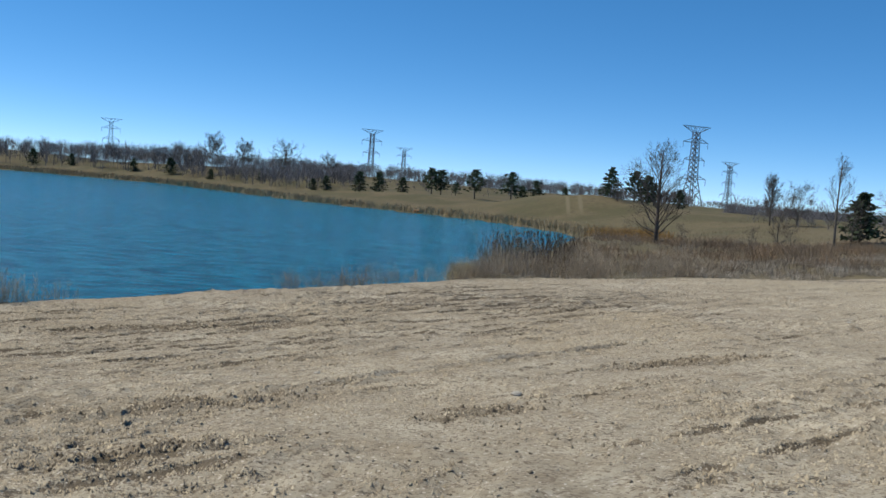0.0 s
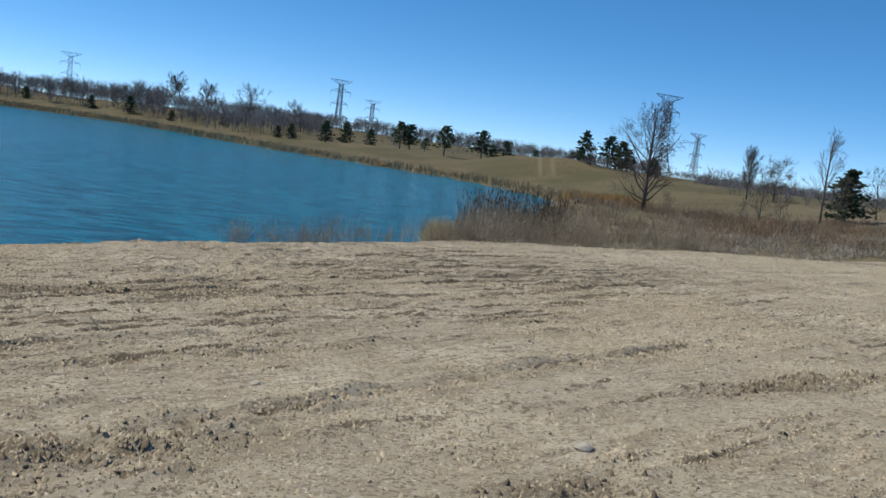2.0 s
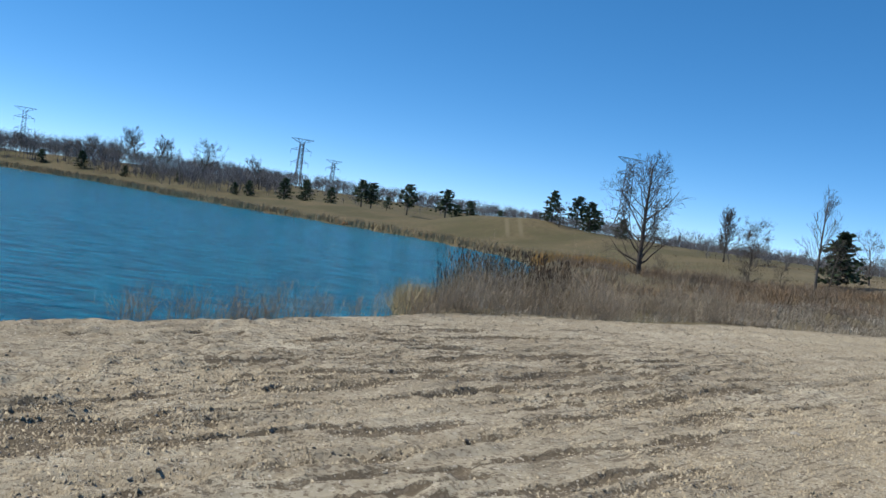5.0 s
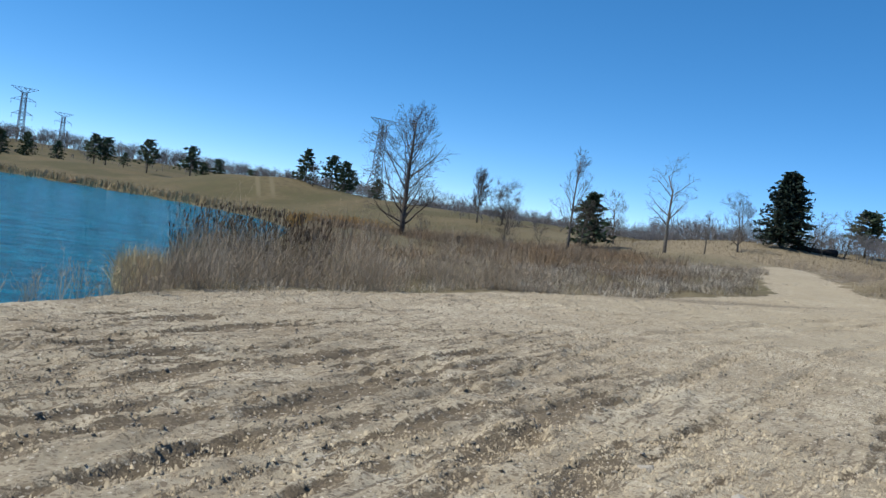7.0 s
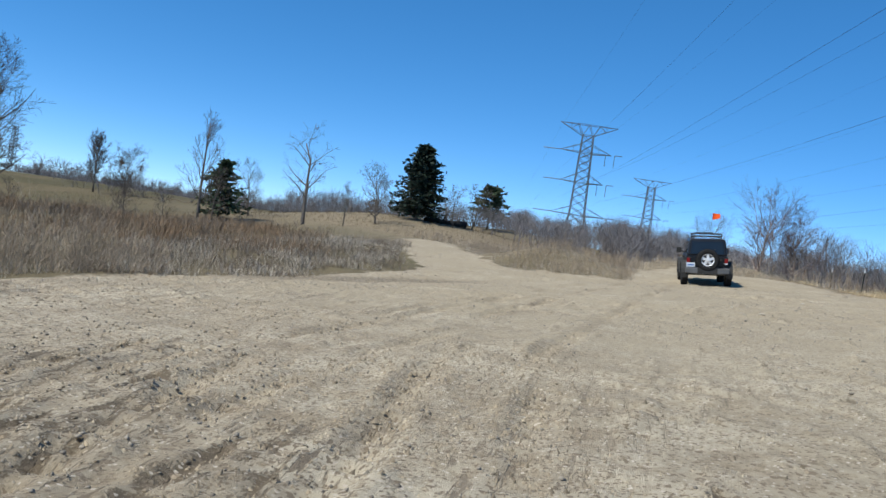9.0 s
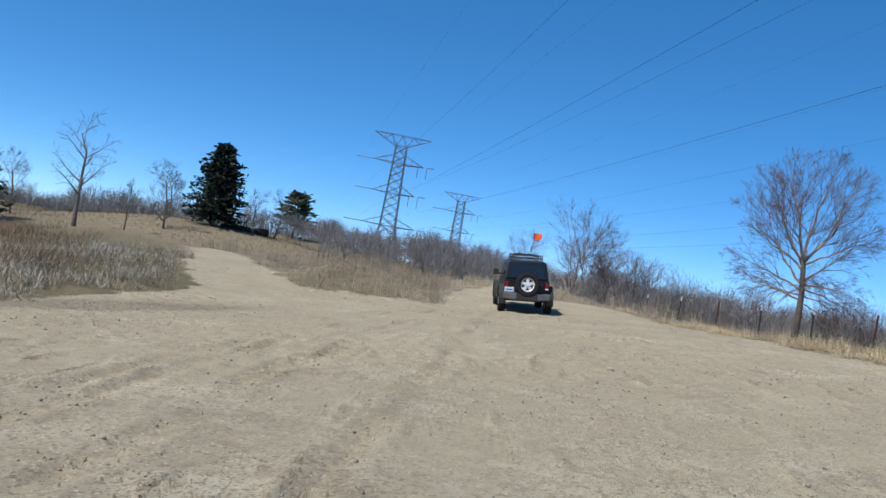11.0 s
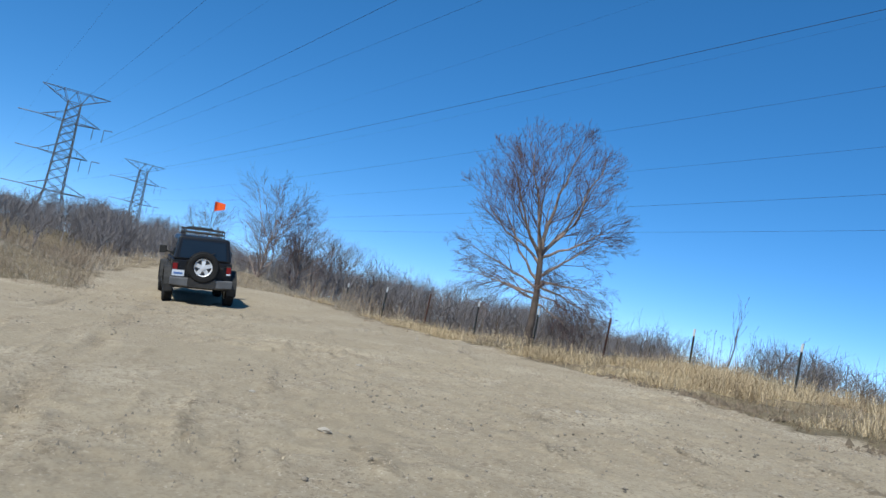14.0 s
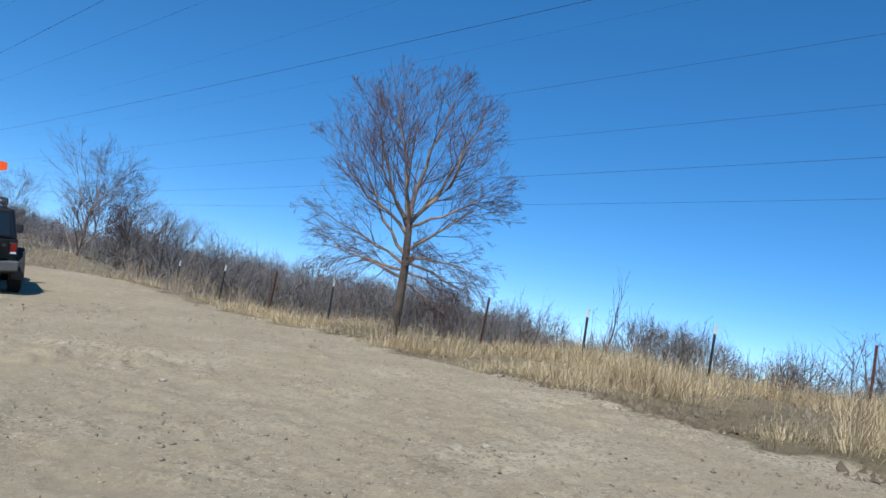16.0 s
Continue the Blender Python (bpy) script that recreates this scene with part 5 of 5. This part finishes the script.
DUSTY = material("dusty_black_plastic", (0.05, 0.048, 0.045), 0.75, vary=0.25, scale=5, spec=0.3)
GREY_BUMPER = material("grey_bumper", (0.13, 0.13, 0.13), 0.55, vary=0.15, scale=3)
RUBBER = material("tyre_rubber", (0.022, 0.021, 0.02), 0.9, vary=0.25, scale=7)
RIM = material("silver_rim", (0.78, 0.78, 0.78), 0.4, metal=0.15, vary=0.08)
TINT = material("tinted_glass", (0.015, 0.02, 0.025), 0.06, vary=0.05, spec=0.6)
LAMP_RED = material("red_lens", (0.22, 0.012, 0.012), 0.25, vary=0.1)
PLATE = material("white_plate", (0.7, 0.73, 0.78), 0.5, vary=0.05)
PLATE_INK = material("blue_ink", (0.1, 0.2, 0.45), 0.6, vary=0.05)
FLAG = material("orange_flag", (1.0, 0.13, 0.02), 0.8, vary=0.08)
CHROME = material("chrome", (0.6, 0.6, 0.6), 0.2, metal=0.9, vary=0.05)


def ring(r, n=28):
    return [(r * math.cos(2 * math.pi * k / n), r * math.sin(2 * math.pi * k / n)) for k in range(n)]


def wheel(parent, m):
    """A wheel about the x axis: a treaded tyre and a five-spoke rim."""
    hub = new("wheel")
    hub.parent = parent
    hub.matrix_basis = m
    tyre = Mesh()
    prof = ((0.235, -0.10), (0.30, -0.125), (0.37, -0.125), (0.40, -0.095), (0.405, 0.0), (0.40, 0.095), (0.37, 0.125), (0.30, 0.125), (0.235, 0.10))
    tyre.loft([[(x, c * r / 1.0, s * r / 1.0) for c, s in ring(1.0, 36)] for r, x in prof], close=False)
    for k in range(36):
        a = 2 * math.pi * k / 36
        for s in (-1, 1):
            c = Vector((s * 0.055, math.cos(a + s * 0.04) * 0.405, math.sin(a + s * 0.04) * 0.405))
            t = Vector((0, -math.sin(a), math.cos(a)))
            tyre.beam(c - t * 0.022, c + t * 0.022, 0.085, 0.022)
    part("tyre", tyre, RUBBER, hub, smooth=False)
    rim = Mesh()
    rim.loft([[(x, c * r, s * r) for c, s in ring(1.0, 36)] for r, x in ((0.238, -0.1), (0.22, -0.09), (0.205, 0.05), (0.222, 0.085), (0.24, 0.1))], close=False)
    for k in range(5):
        a = 2 * math.pi * k / 5 + math.pi / 2
        d = Vector((0, math.cos(a), math.sin(a)))
        t = Vector((0, -math.sin(a), math.cos(a)))
        q = [Vector((0.085, 0, 0)) + d * 0.03 + t * w for w in (-0.045, 0.045)] + [Vector((0.07, 0, 0)) + d * 0.22 + t * w for w in (0.055, -0.055)]
        rim.loft([q, [p - Vector((0.04, 0, 0)) for p in q]])
    rim.tube([Vector((0.03, 0, 0)), Vector((0.1, 0, 0))], [0.06, 0.05], 16)
    part("rim", rim, RIM, hub, "silver five-spoke rim")
    disc = Mesh().tube([Vector((-0.02, 0, 0)), Vector((0.0, 0, 0))], [0.2, 0.2], 28)
    part("brake_disc", disc, STEEL_DARK, hub)
    return hub


def off_road_car(m):
    """A boxy four-door off-roader; y points ahead, x to its right."""
    car = thing("off_road_car", m, "dusty black boxy four-door off-road car standing on the dirt", "car")

    def shell(mesh, name, mat, label="", bev=0.03, smooth=False):
        bm = bmesh.new()
        vs = [bm.verts.new(v) for v in mesh.v]
        for f in mesh.f:
            bm.faces.new([vs[i] for i in f])
        bmesh.ops.recalc_face_normals(bm, faces=bm.faces[:])
        if bev:
            bmesh.ops.bevel(bm, geom=[e for e in bm.edges if len(e.link_faces) == 2 and e.calc_face_angle() > 0.5], offset=bev, segments=2, affect="EDGES", profile=0.6)
        return part(name, Mesh().take(bm), mat, car, label)

    sect = lambda y, w0, z0, w1, z1: [(-w0, y, z0), (w0, y, z0), (w1, y, z1), (-w1, y, z1)]
    shell(Mesh().loft([sect(-1.95, 0.76, 0.62, 0.77, 1.17), sect(0.95, 0.76, 0.55, 0.75, 1.17), sect(1.05, 0.62, 0.6, 0.68, 1.17), sect(2.2, 0.52, 0.62, 0.56, 1.08)]), "body", PAINT)
    shell(Mesh().loft([[(-0.75, -1.93, 1.18), (0.75, -1.93, 1.18), (0.65, -1.80, 1.80), (-0.65, -1.80, 1.80)], [(-0.75, 0.86, 1.18), (0.75, 0.86, 1.18), (0.64, 0.42, 1.80), (-0.64, 0.42, 1.80)]]), "hardtop", PAINT, bev=0.05)
    shell(Mesh().box((-0.76, -1.86, 0.42), (0.76, 2.1, 0.60)), "chassis", DUSTY)
    shell(Mesh().loft([sect(2.18, 0.58, 0.6, 0.56, 1.1), sect(2.24, 0.56, 0.62, 0.54, 1.08)]), "grille", PAINT, bev=0.01)
    for s in (-1, 1):
        lamp = Mesh().tube([Vector((s * 0.38, 2.22, 0.93)), Vector((s * 0.38, 2.27, 0.93))], [0.1, 0.095], 18)
        part("headlight", lamp, CHROME, car)
        # flared wings over the wheels
        for yc, back in ((-1.45, 1), (1.5, 0)):
            arc = [(yc + 0.56 * math.cos(a), 0.46 + 0.53 * math.sin(a)) for a in np.linspace(-0.25, math.pi + 0.25, 11)]
            inner = [(yc + 0.50 * math.cos(a), 0.46 + 0.47 * math.sin(a)) for a in np.linspace(-0.25, math.pi + 0.25, 11)]
            fl = Mesh()
            fl.loft([[(s * 0.70, y, z), (s * 0.94, y, z - 0.02), (s * 0.94, iy, iz), (s * 0.70, iy, iz)] for (y, z), (iy, iz) in zip(arc, inner)])
            part("wheel_arch", fl, DUSTY, car)
        # side windows, door seams and handles
        for y0, y1, slope in ((-1.72, -0.85, 0.0), (-0.76, -0.08, 0.0), (0.0, 0.72, 0.33)):
            side = lambda z: 0.757 - (z - 1.18) * 0.16 + 0.004
            win = Mesh().loft([[(s * side(z), y, z) for y, z in ((y0, 1.25), (y1, 1.25), (y1 - slope, 1.70), (y0 + (0.05 if y0 < -1.5 else 0), 1.70))], [(s * (side(z) - 0.03), y, z) for y, z in ((y0, 1.25), (y1, 1.25), (y1 - slope, 1.70), (y0, 1.70))]])
            part("side_window", win, TINT, car, "tinted side window")
        for y0, y1 in ((-0.83, -0.06), (0.0, 0.80)):
            door = shell(Mesh().box((s * 0.766 - 0.012, y0, 0.64), (s * 0.766 + 0.012, y1, 1.16)), "door", PAINT, bev=0.008)
            h = Mesh().beam((s * 0.795, y0 + 0.08, 1.06), (s * 0.795, y0 + 0.22, 1.06), 0.03)
            part("handle", h, DUSTY, door)
            for z in (0.78, 1.04):
                part("hinge", Mesh().box((s * 0.782 - 0.015, y1 - 0.03, z - 0.03), (s * 0.782 + 0.015, y1 + 0.06, z + 0.03)), DUSTY, door)
        mir = shell(Mesh().box((s * 0.93 - 0.1, 0.70, 1.20), (s * 0.93 + 0.1, 0.82, 1.42)), "wing_mirror", DUSTY, bev=0.03)
        part("mirror_arm", Mesh().beam((s * 0.74, 0.77, 1.24), (s * 0.86, 0.77, 1.27), 0.05), DUSTY, mir)
        step_ = Mesh().tube([Vector((s * 0.82, -0.85, 0.45)), Vector((s * 0.86, -0.75, 0.42)), Vector((s * 0.86, 0.85, 0.42)), Vector((s * 0.82, 0.95, 0.45))], [0.045] * 4, 8)
        part("side_step", step_, DUSTY, car)
        # rear lights, at the corners
        light = shell(Mesh().box((s * 0.69 - 0.06, -2.0, 0.90), (s * 0.69 + 0.06, -1.93, 1.07)), "tail_light", LAMP_RED, "red tail light in black frame", bev=0.012)
        part("reversing_lens", Mesh().box((s * 0.69 - 0.055, -2.004, 0.86), (s * 0.69 + 0.055, -1.95, 0.90)), PLATE, light, "white reversing lens")
        for z0, z1 in ((0.84, 0.90), (1.07, 1.10)):
            part("light_frame", Mesh().box((s * 0.685 - 0.085, -1.985, z0), (s * 0.685 + 0.085, -1.94, z1)), DUSTY, light)
    # bumper, tailgate, rear window
    bump = Mesh().loft([[(-0.80, y, z) for y, z in ((-2.02, 0.50), (-2.18, 0.52), (-2.18, 0.70), (-2.02, 0.72))], [(-0.45, y, z) for y, z in ((-2.0, 0.46), (-2.24, 0.5), (-2.24, 0.70), (-2.0, 0.72))], [(0.45, y, z) for y, z in ((-2.0, 0.46), (-2.24, 0.5), (-2.24, 0.70), (-2.0, 0.72))], [(0.80, y, z) for y, z in ((-2.02, 0.50), (-2.18, 0.52), (-2.18, 0.70), (-2.02, 0.72))]])
    bumper = shell(bump, "rear_bumper", GREY_BUMPER, "dusty grey rear bumper", bev=0.02)
    part("bumper_pad", Mesh().box((-0.36, -2.255, 0.49), (0.36, -2.2, 0.715)), DUSTY, bumper, "black plastic centre pad")
    part("rear_wiper", Mesh().beam((-0.05, -1.965, 1.28), (0.3, -1.94, 1.42), 0.02), DUSTY, car)
    part("roof_lamp_bar", Mesh().box((-0.35, 0.1, 2.0), (0.35, 0.2, 2.05)), DUSTY, car)
    shell(Mesh().box((-0.78, 2.3, 0.5), (0.78, 2.46, 0.72)), "front_bumper", DUSTY)
    gate = shell(Mesh().box((-0.58, -1.985, 0.74), (0.58, -1.945, 1.15)), "tailgate", PAINT, bev=0.01)
    part("gate_handle", Mesh().box((0.40, -2.01, 1.0), (0.54, -1.98, 1.05)), DUSTY, gate)
    back = lambda z: -1.945 + (z - 1.18) * 0.21 - 0.008
    rw = Mesh().loft([[(x, back(z), z) for x, z in ((-0.61, 1.23), (0.61, 1.23), (0.56, 1.70), (-0.56, 1.70))], [(x, back(z) + 0.03, z) for x, z in ((-0.61, 1.23), (0.61, 1.23), (0.56, 1.70), (-0.56, 1.70))]])
    part("rear_window", rw, TINT, car, "tinted rear window")
    part("high_brake_light", Mesh().box((-0.09, -2.03, 1.36), (0.09, -1.95, 1.40)), LAMP_RED, car, "red high brake light")
    ws = Mesh().loft([[(x, y, z) for x, y, z in ((-0.66, 0.86, 1.24), (0.66, 0.86, 1.24), (0.58, 0.50, 1.72), (-0.58, 0.50, 1.72))], [(x, y - 0.04, z) for x, y, z in ((-0.66, 0.86, 1.24), (0.66, 0.86, 1.24), (0.58, 0.50, 1.72), (-0.58, 0.50, 1.72))]])
    part("windscreen", ws, TINT, car)
    plate = part("number_plate", Mesh().box((-0.76, -2.06, 0.74), (-0.45, -2.03, 0.90)), PLATE, car, "white and blue number plate")
    part("plate_bar", Mesh().box((-0.72, -2.064, 0.79), (-0.49, -2.06, 0.84)), PLATE_INK, plate)
    # wheels; the spare hangs on the tailgate
    for s in (-1, 1):
        for y in (-1.45, 1.5):
            wheel(car, pose(s * 0.80, y, 0.405, 0, 0, 0 if s > 0 else 180))
    sp = wheel(car, pose(0.0, -2.16, 1.02, 0, 0, -90))
    sp.name = "spare_wheel"
    part("spare_bracket", Mesh().box((-0.12, -2.1, 0.9), (0.12, -1.98, 1.14)), DUSTY, car)
    # roof rack: a tube basket on feet
    rack = new("roof_rack")
    rack.parent = car
    for z in (1.90, 2.0):
        path = [Vector(p) for p in ((-0.50, -1.70, z), (0.50, -1.70, z), (0.52, 0.15, z), (-0.52, 0.15, z), (-0.50, -1.70, z))]
        part("rail", Mesh().tube(path, [0.022] * 5, 6), DUSTY, rack)
    for i in range(8):
        y = -1.65 + 0.25 * i
        part("crossbar", Mesh().tube([Vector((-0.50, y, 1.90)), Vector((0.50, y, 1.90))], [0.012] * 2, 5), DUSTY, rack)
    for s in (-1, 1):
        for y in (-1.72, -1.1, -0.5, 0.12):
            part("upright", Mesh().tube([Vector((s * 0.50, y, 1.78)), Vector((s * 0.50, y, 2.0))], [0.015] * 2, 5), DUSTY, rack)
    # whip with its flag
    whip = part("flag_whip", Mesh().tube([Vector((0.1, -1.72, 1.9)), Vector((0.12, -1.74, 2.35)), Vector((0.17, -1.78, 2.8))], [0.008, 0.006, 0.005], 5), DUSTY, car)
    fl = Mesh()
    rows_ = [[Vector((0.155 + 0.30 * u * 0.9, -1.78 + 0.05 * math.sin(5 * u), 2.8 - 0.04 * u - v * 0.27 * (1 - 0.45 * u))) for v in (0, 0.33, 0.66, 1)] for u in (0, 0.25, 0.5, 0.75, 1)]
    for i in range(5):
        fl.v += rows_[i]
    for i in range(4):
        for j in range(3):
            fl.f.append((i * 4 + j, i * 4 + j + 1, i * 4 + j + 5, i * 4 + j + 4))
    q = len(fl.v)
    fl.v += [v + Vector((0, 0.006, 0)) for v in fl.v[:q]]
    fl.f += [tuple(q + k for k in reversed(f)) for f in fl.f[:]]
    part("flag", fl, FLAG, whip, "bright orange safety flag")
    return car


CAR = (36.7, 37.5)
HEADING = 58.0  # degrees from the y axis towards x
h0 = Vector((math.sin(radians(HEADING)), math.cos(radians(HEADING)), 0))
r0 = Vector((h0.y, -h0.x, 0))
ends = [height(CAR[0] + s * h0.x * 1.45, CAR[1] + s * h0.y * 1.45) for s in (1, -1)]
sides_ = [height(CAR[0] + s * r0.x * 0.8, CAR[1] + s * r0.y * 0.8) for s in (1, -1)]
off_road_car(pose(*CAR, sum(ends) / 2 + 0.01, math.degrees(math.atan2(ends[0] - ends[1], 2.9)), 0, -HEADING) @ pose(0, 0, 0, 0, -math.degrees(math.atan2(sides_[0] - sides_[1], 1.6)), 0) @ Matrix.Scale(1.05, 4))

# ---- stones ----
def stone_mesh(name, seed, mat):
    rng = random.Random(seed)
    bm = bmesh.new()
    bmesh.ops.create_icosphere(bm, subdivisions=2, radius=1.0)
    for v in bm.verts:
        v.co = Vector((v.co.x, v.co.y * 0.8, v.co.z * 0.42)) * (1 + 0.28 * noise.noise(v.co * 1.7 + Vector((seed, 0, 0)))) + Vector((rng.gauss(0, 0.07), rng.gauss(0, 0.07), rng.gauss(0, 0.05)))
    return Mesh().take(bm).data(name, mat)


def pebbles(name, mat, seed, n, x0, x1, y0, y1, lo, hi, label, bias=0.35):
    rng = np.random.RandomState(seed)
    x, y = rng.uniform(x0, x1, n), rng.uniform(y0, y1, n)
    ok = (dirt_in(x, y) > 0.1) & (lattice(seed, x / 3.3, y / 3.3) + rng.uniform(-0.6, 0.6, n) + 0.7 * np.exp(-(rut_distance(x, y) / 0.35) ** 2) + 1.1 * churned(x, y) + 0.5 * step(0.0, 0.3, furrows(x, y)) > bias)
    x, y = x[ok], y[ok]
    n = len(x)
    r = lo * (hi / lo) ** (rng.rand(n) ** 3)
    unit = np.array([(1, 0, 0), (-1, 0, 0), (0, 1, 0), (0, -1, 0), (0, 0, 1), (0, 0, -1)], float)
    tri = np.array([(0, 2, 4), (2, 1, 4), (1, 3, 4), (3, 0, 4), (2, 0, 5), (1, 2, 5), (3, 1, 5), (0, 3, 5)])
    a = rng.uniform(0, 6.28, n)
    shape = unit[None] * rng.uniform(0.6, 1.25, (n, 6, 1)) * r[:, None, None] * np.array([1, 0.8, 0.6]) + rng.normal(0, 0.15, (n, 6, 3)) * r[:, None, None]
    c, s = np.cos(a)[:, None], np.sin(a)[:, None]
    v = np.stack([shape[..., 0] * c - shape[..., 1] * s + x[:, None], shape[..., 0] * s + shape[..., 1] * c + y[:, None], shape[..., 2] + (land(x, y) + relief(x, y) + r * 0.25)[:, None]], -1).reshape(-1, 3)
    t = (tri[None] + 6 * np.arange(n)[:, None, None]).reshape(-1, 3)
    return tagged(new(name, tri_mesh(name, v, t, mat)), label, "gravel", kind="stuff")


pebbles("gravel", STONE, 41, 80000, -12, 36, 5, 44, 0.009, 0.034, "pale gravel strewn over the dirt")
pebbles("clods", CLOD, 42, 50000, -12, 16, 5, 44, 0.008, 0.03, "dark crumbled clods of earth on the dirt")


def crumbs(name, mat, seed, n, x0, x1, y0, y1, lo, hi, label, bias, keep=None):
    """Small three-sided crumbs of earth, thickest where the ground is torn, or where keep says."""
    rng = np.random.RandomState(seed)
    x, y = rng.uniform(x0, x1, n), rng.uniform(y0, y1, n)
    ok = (dirt_in(x, y) > 0.1) & (0.8 * lattice(seed, x / 2.6, y / 2.6) + 0.5 * lattice(seed + 1, x / 0.8, y / 0.8) + rng.uniform(-0.7, 0.7, n) + 0.4 * step(-0.2, 0.3, furrows(x, y)) + 0.5 * np.exp(-(rut_distance(x, y) / 0.4) ** 2) + churned(x, y) > bias)
    if keep:
        ok = keep(x, y) > rng.rand(n)
    x, y = x[ok], y[ok]
    n = len(x)
    r = lo * (hi / lo) ** (rng.rand(n) ** 2.2)
    a = rng.uniform(0, 6.28, (n, 1)) + np.array([[0, 2.09, 4.19]]) + rng.uniform(-0.5, 0.5, (n, 3))
    rr = r[:, None] * rng.uniform(0.7, 1.3, (n, 3))
    z = land(x, y) + relief(x, y)
    foot = np.stack([x[:, None] + np.cos(a) * rr, y[:, None] + np.sin(a) * rr, np.repeat(z[:, None] - 0.012, 3, 1)], -1)
    peak = np.stack([x + rng.normal(0, 0.35, n) * r, y + rng.normal(0, 0.35, n) * r, z + r * rng.uniform(0.5, 1.2, n)], -1)
    v = np.concatenate([foot, peak[:, None]], 1).reshape(-1, 3)
    t = (np.array([(0, 1, 3), (1, 2, 3), (2, 0, 3)])[None] + 4 * np.arange(n)[:, None, None]).reshape(-1, 3)
    return tagged(new(name, tri_mesh(name, v, t, mat)), label, "gravel", kind="stuff")


crumbs("earth_crumbs", CRUMB, 45, 280000, -9, 6, 6, 22, 0.007, 0.03, "crumbled dry earth over the torn ground", 0.25)
crumbs("dirt_crumbs", CRUMB, 47, 110000, 3, 30, 15, 36, 0.008, 0.022, "fine crumbled dirt on the driven ground", 0.55)
crumbs("earth_lumps", CLOD, 49, 200000, -9, 14, 6, 34, 0.010, 0.036, "jagged brown lumps of churned earth along the ruts", 1.05)
crumbs("damp_clods", DAMP, 51, 110000, -8, 8, 6, 20, 0.014, 0.055, "dark damp clods torn up from the ground", 0, lambda x, y: 0.75 * step(0.25, 0.8, churned(x, y)))
crumbs("verge_clods", DAMP, 53, 40000, 22, 32, 14, 28, 0.015, 0.085, "dark clods of soil along the grass verge", 0, lambda x, y: 0.8 * step(-0.9, -0.5, dirt_in(x, y)) * (1 - step(-0.1, 0.25, dirt_in(x, y))) * step(-0.1, 0.4, lattice(54, x / 1.3, y / 1.3)))
crumbs("grey_gravel", STONE, 55, 190000, -2, 30, 5, 34, 0.008, 0.032, "pale grey gravel in loose patches", 0, lambda x, y: step(0.45, 0.8, lattice(56, x / 1.7, y / 1.7)) * 0.4 + 0.03 + 0.10 * step(7, 13, x) * step(-0.3, 0.6, lattice(57, x / 2.3, y / 2.3)))
shapes = [stone_mesh("stone", k, PALE_STONE) for k in range(4)]
for i, (x, y, r) in enumerate(((4.04, 20.84, 0.12), (1.1, 10.6, 0.10), (20.5, 27.6, 0.09), (9.0, 18.6, 0.07), (24.2, 25.4, 0.07), (22.0, 29.0, 0.06), (4.2, 20.0, 0.08), (25.8, 28.9, 0.08), (-1.6, 12.2, 0.07))):
    z = height(x, y) + float(relief(np.array([x]), np.array([y]))[0])
    tagged(new("stone", shapes[i % 4]), "pale weathered stone lying on the dirt", "stone", "loose stones").matrix_basis = pose(x, y, z + r * 0.12, 0, 0, 47 * i) @ Matrix.Scale(r * 0.75, 4)


# ---- float on the far shore ----
def shore_float(x, y):
    """A lying orange float with a ring at its end."""
    ob = thing("marker_float", pose(x, y, LAKE_LEVEL + 0.3, 0, 0, 20), "faded orange marker float stranded on the far shore", "float")
    body = Mesh().tube([Vector((u, 0, 0)) for u in (-0.6, -0.55, -0.35, 0.35, 0.55, 0.6)], [0.08, 0.22, 0.32, 0.32, 0.22, 0.08], 12)
    part("body", body, ORANGE_FLOAT, ob, smooth=True)
    ring = Mesh().tube([Vector((0.68 + 0.09 * math.cos(a * 0.785), 0, 0.09 * math.sin(a * 0.785))) for a in range(9)], [0.02] * 9, 6)
    part("ring", ring, STEEL_DARK, ob, "dark steel ring")


ORANGE_FLOAT = material("faded_orange", (0.75, 0.22, 0.05), 0.6, vary=0.15, scale=3)
shore_float(-4.6, 159.0)
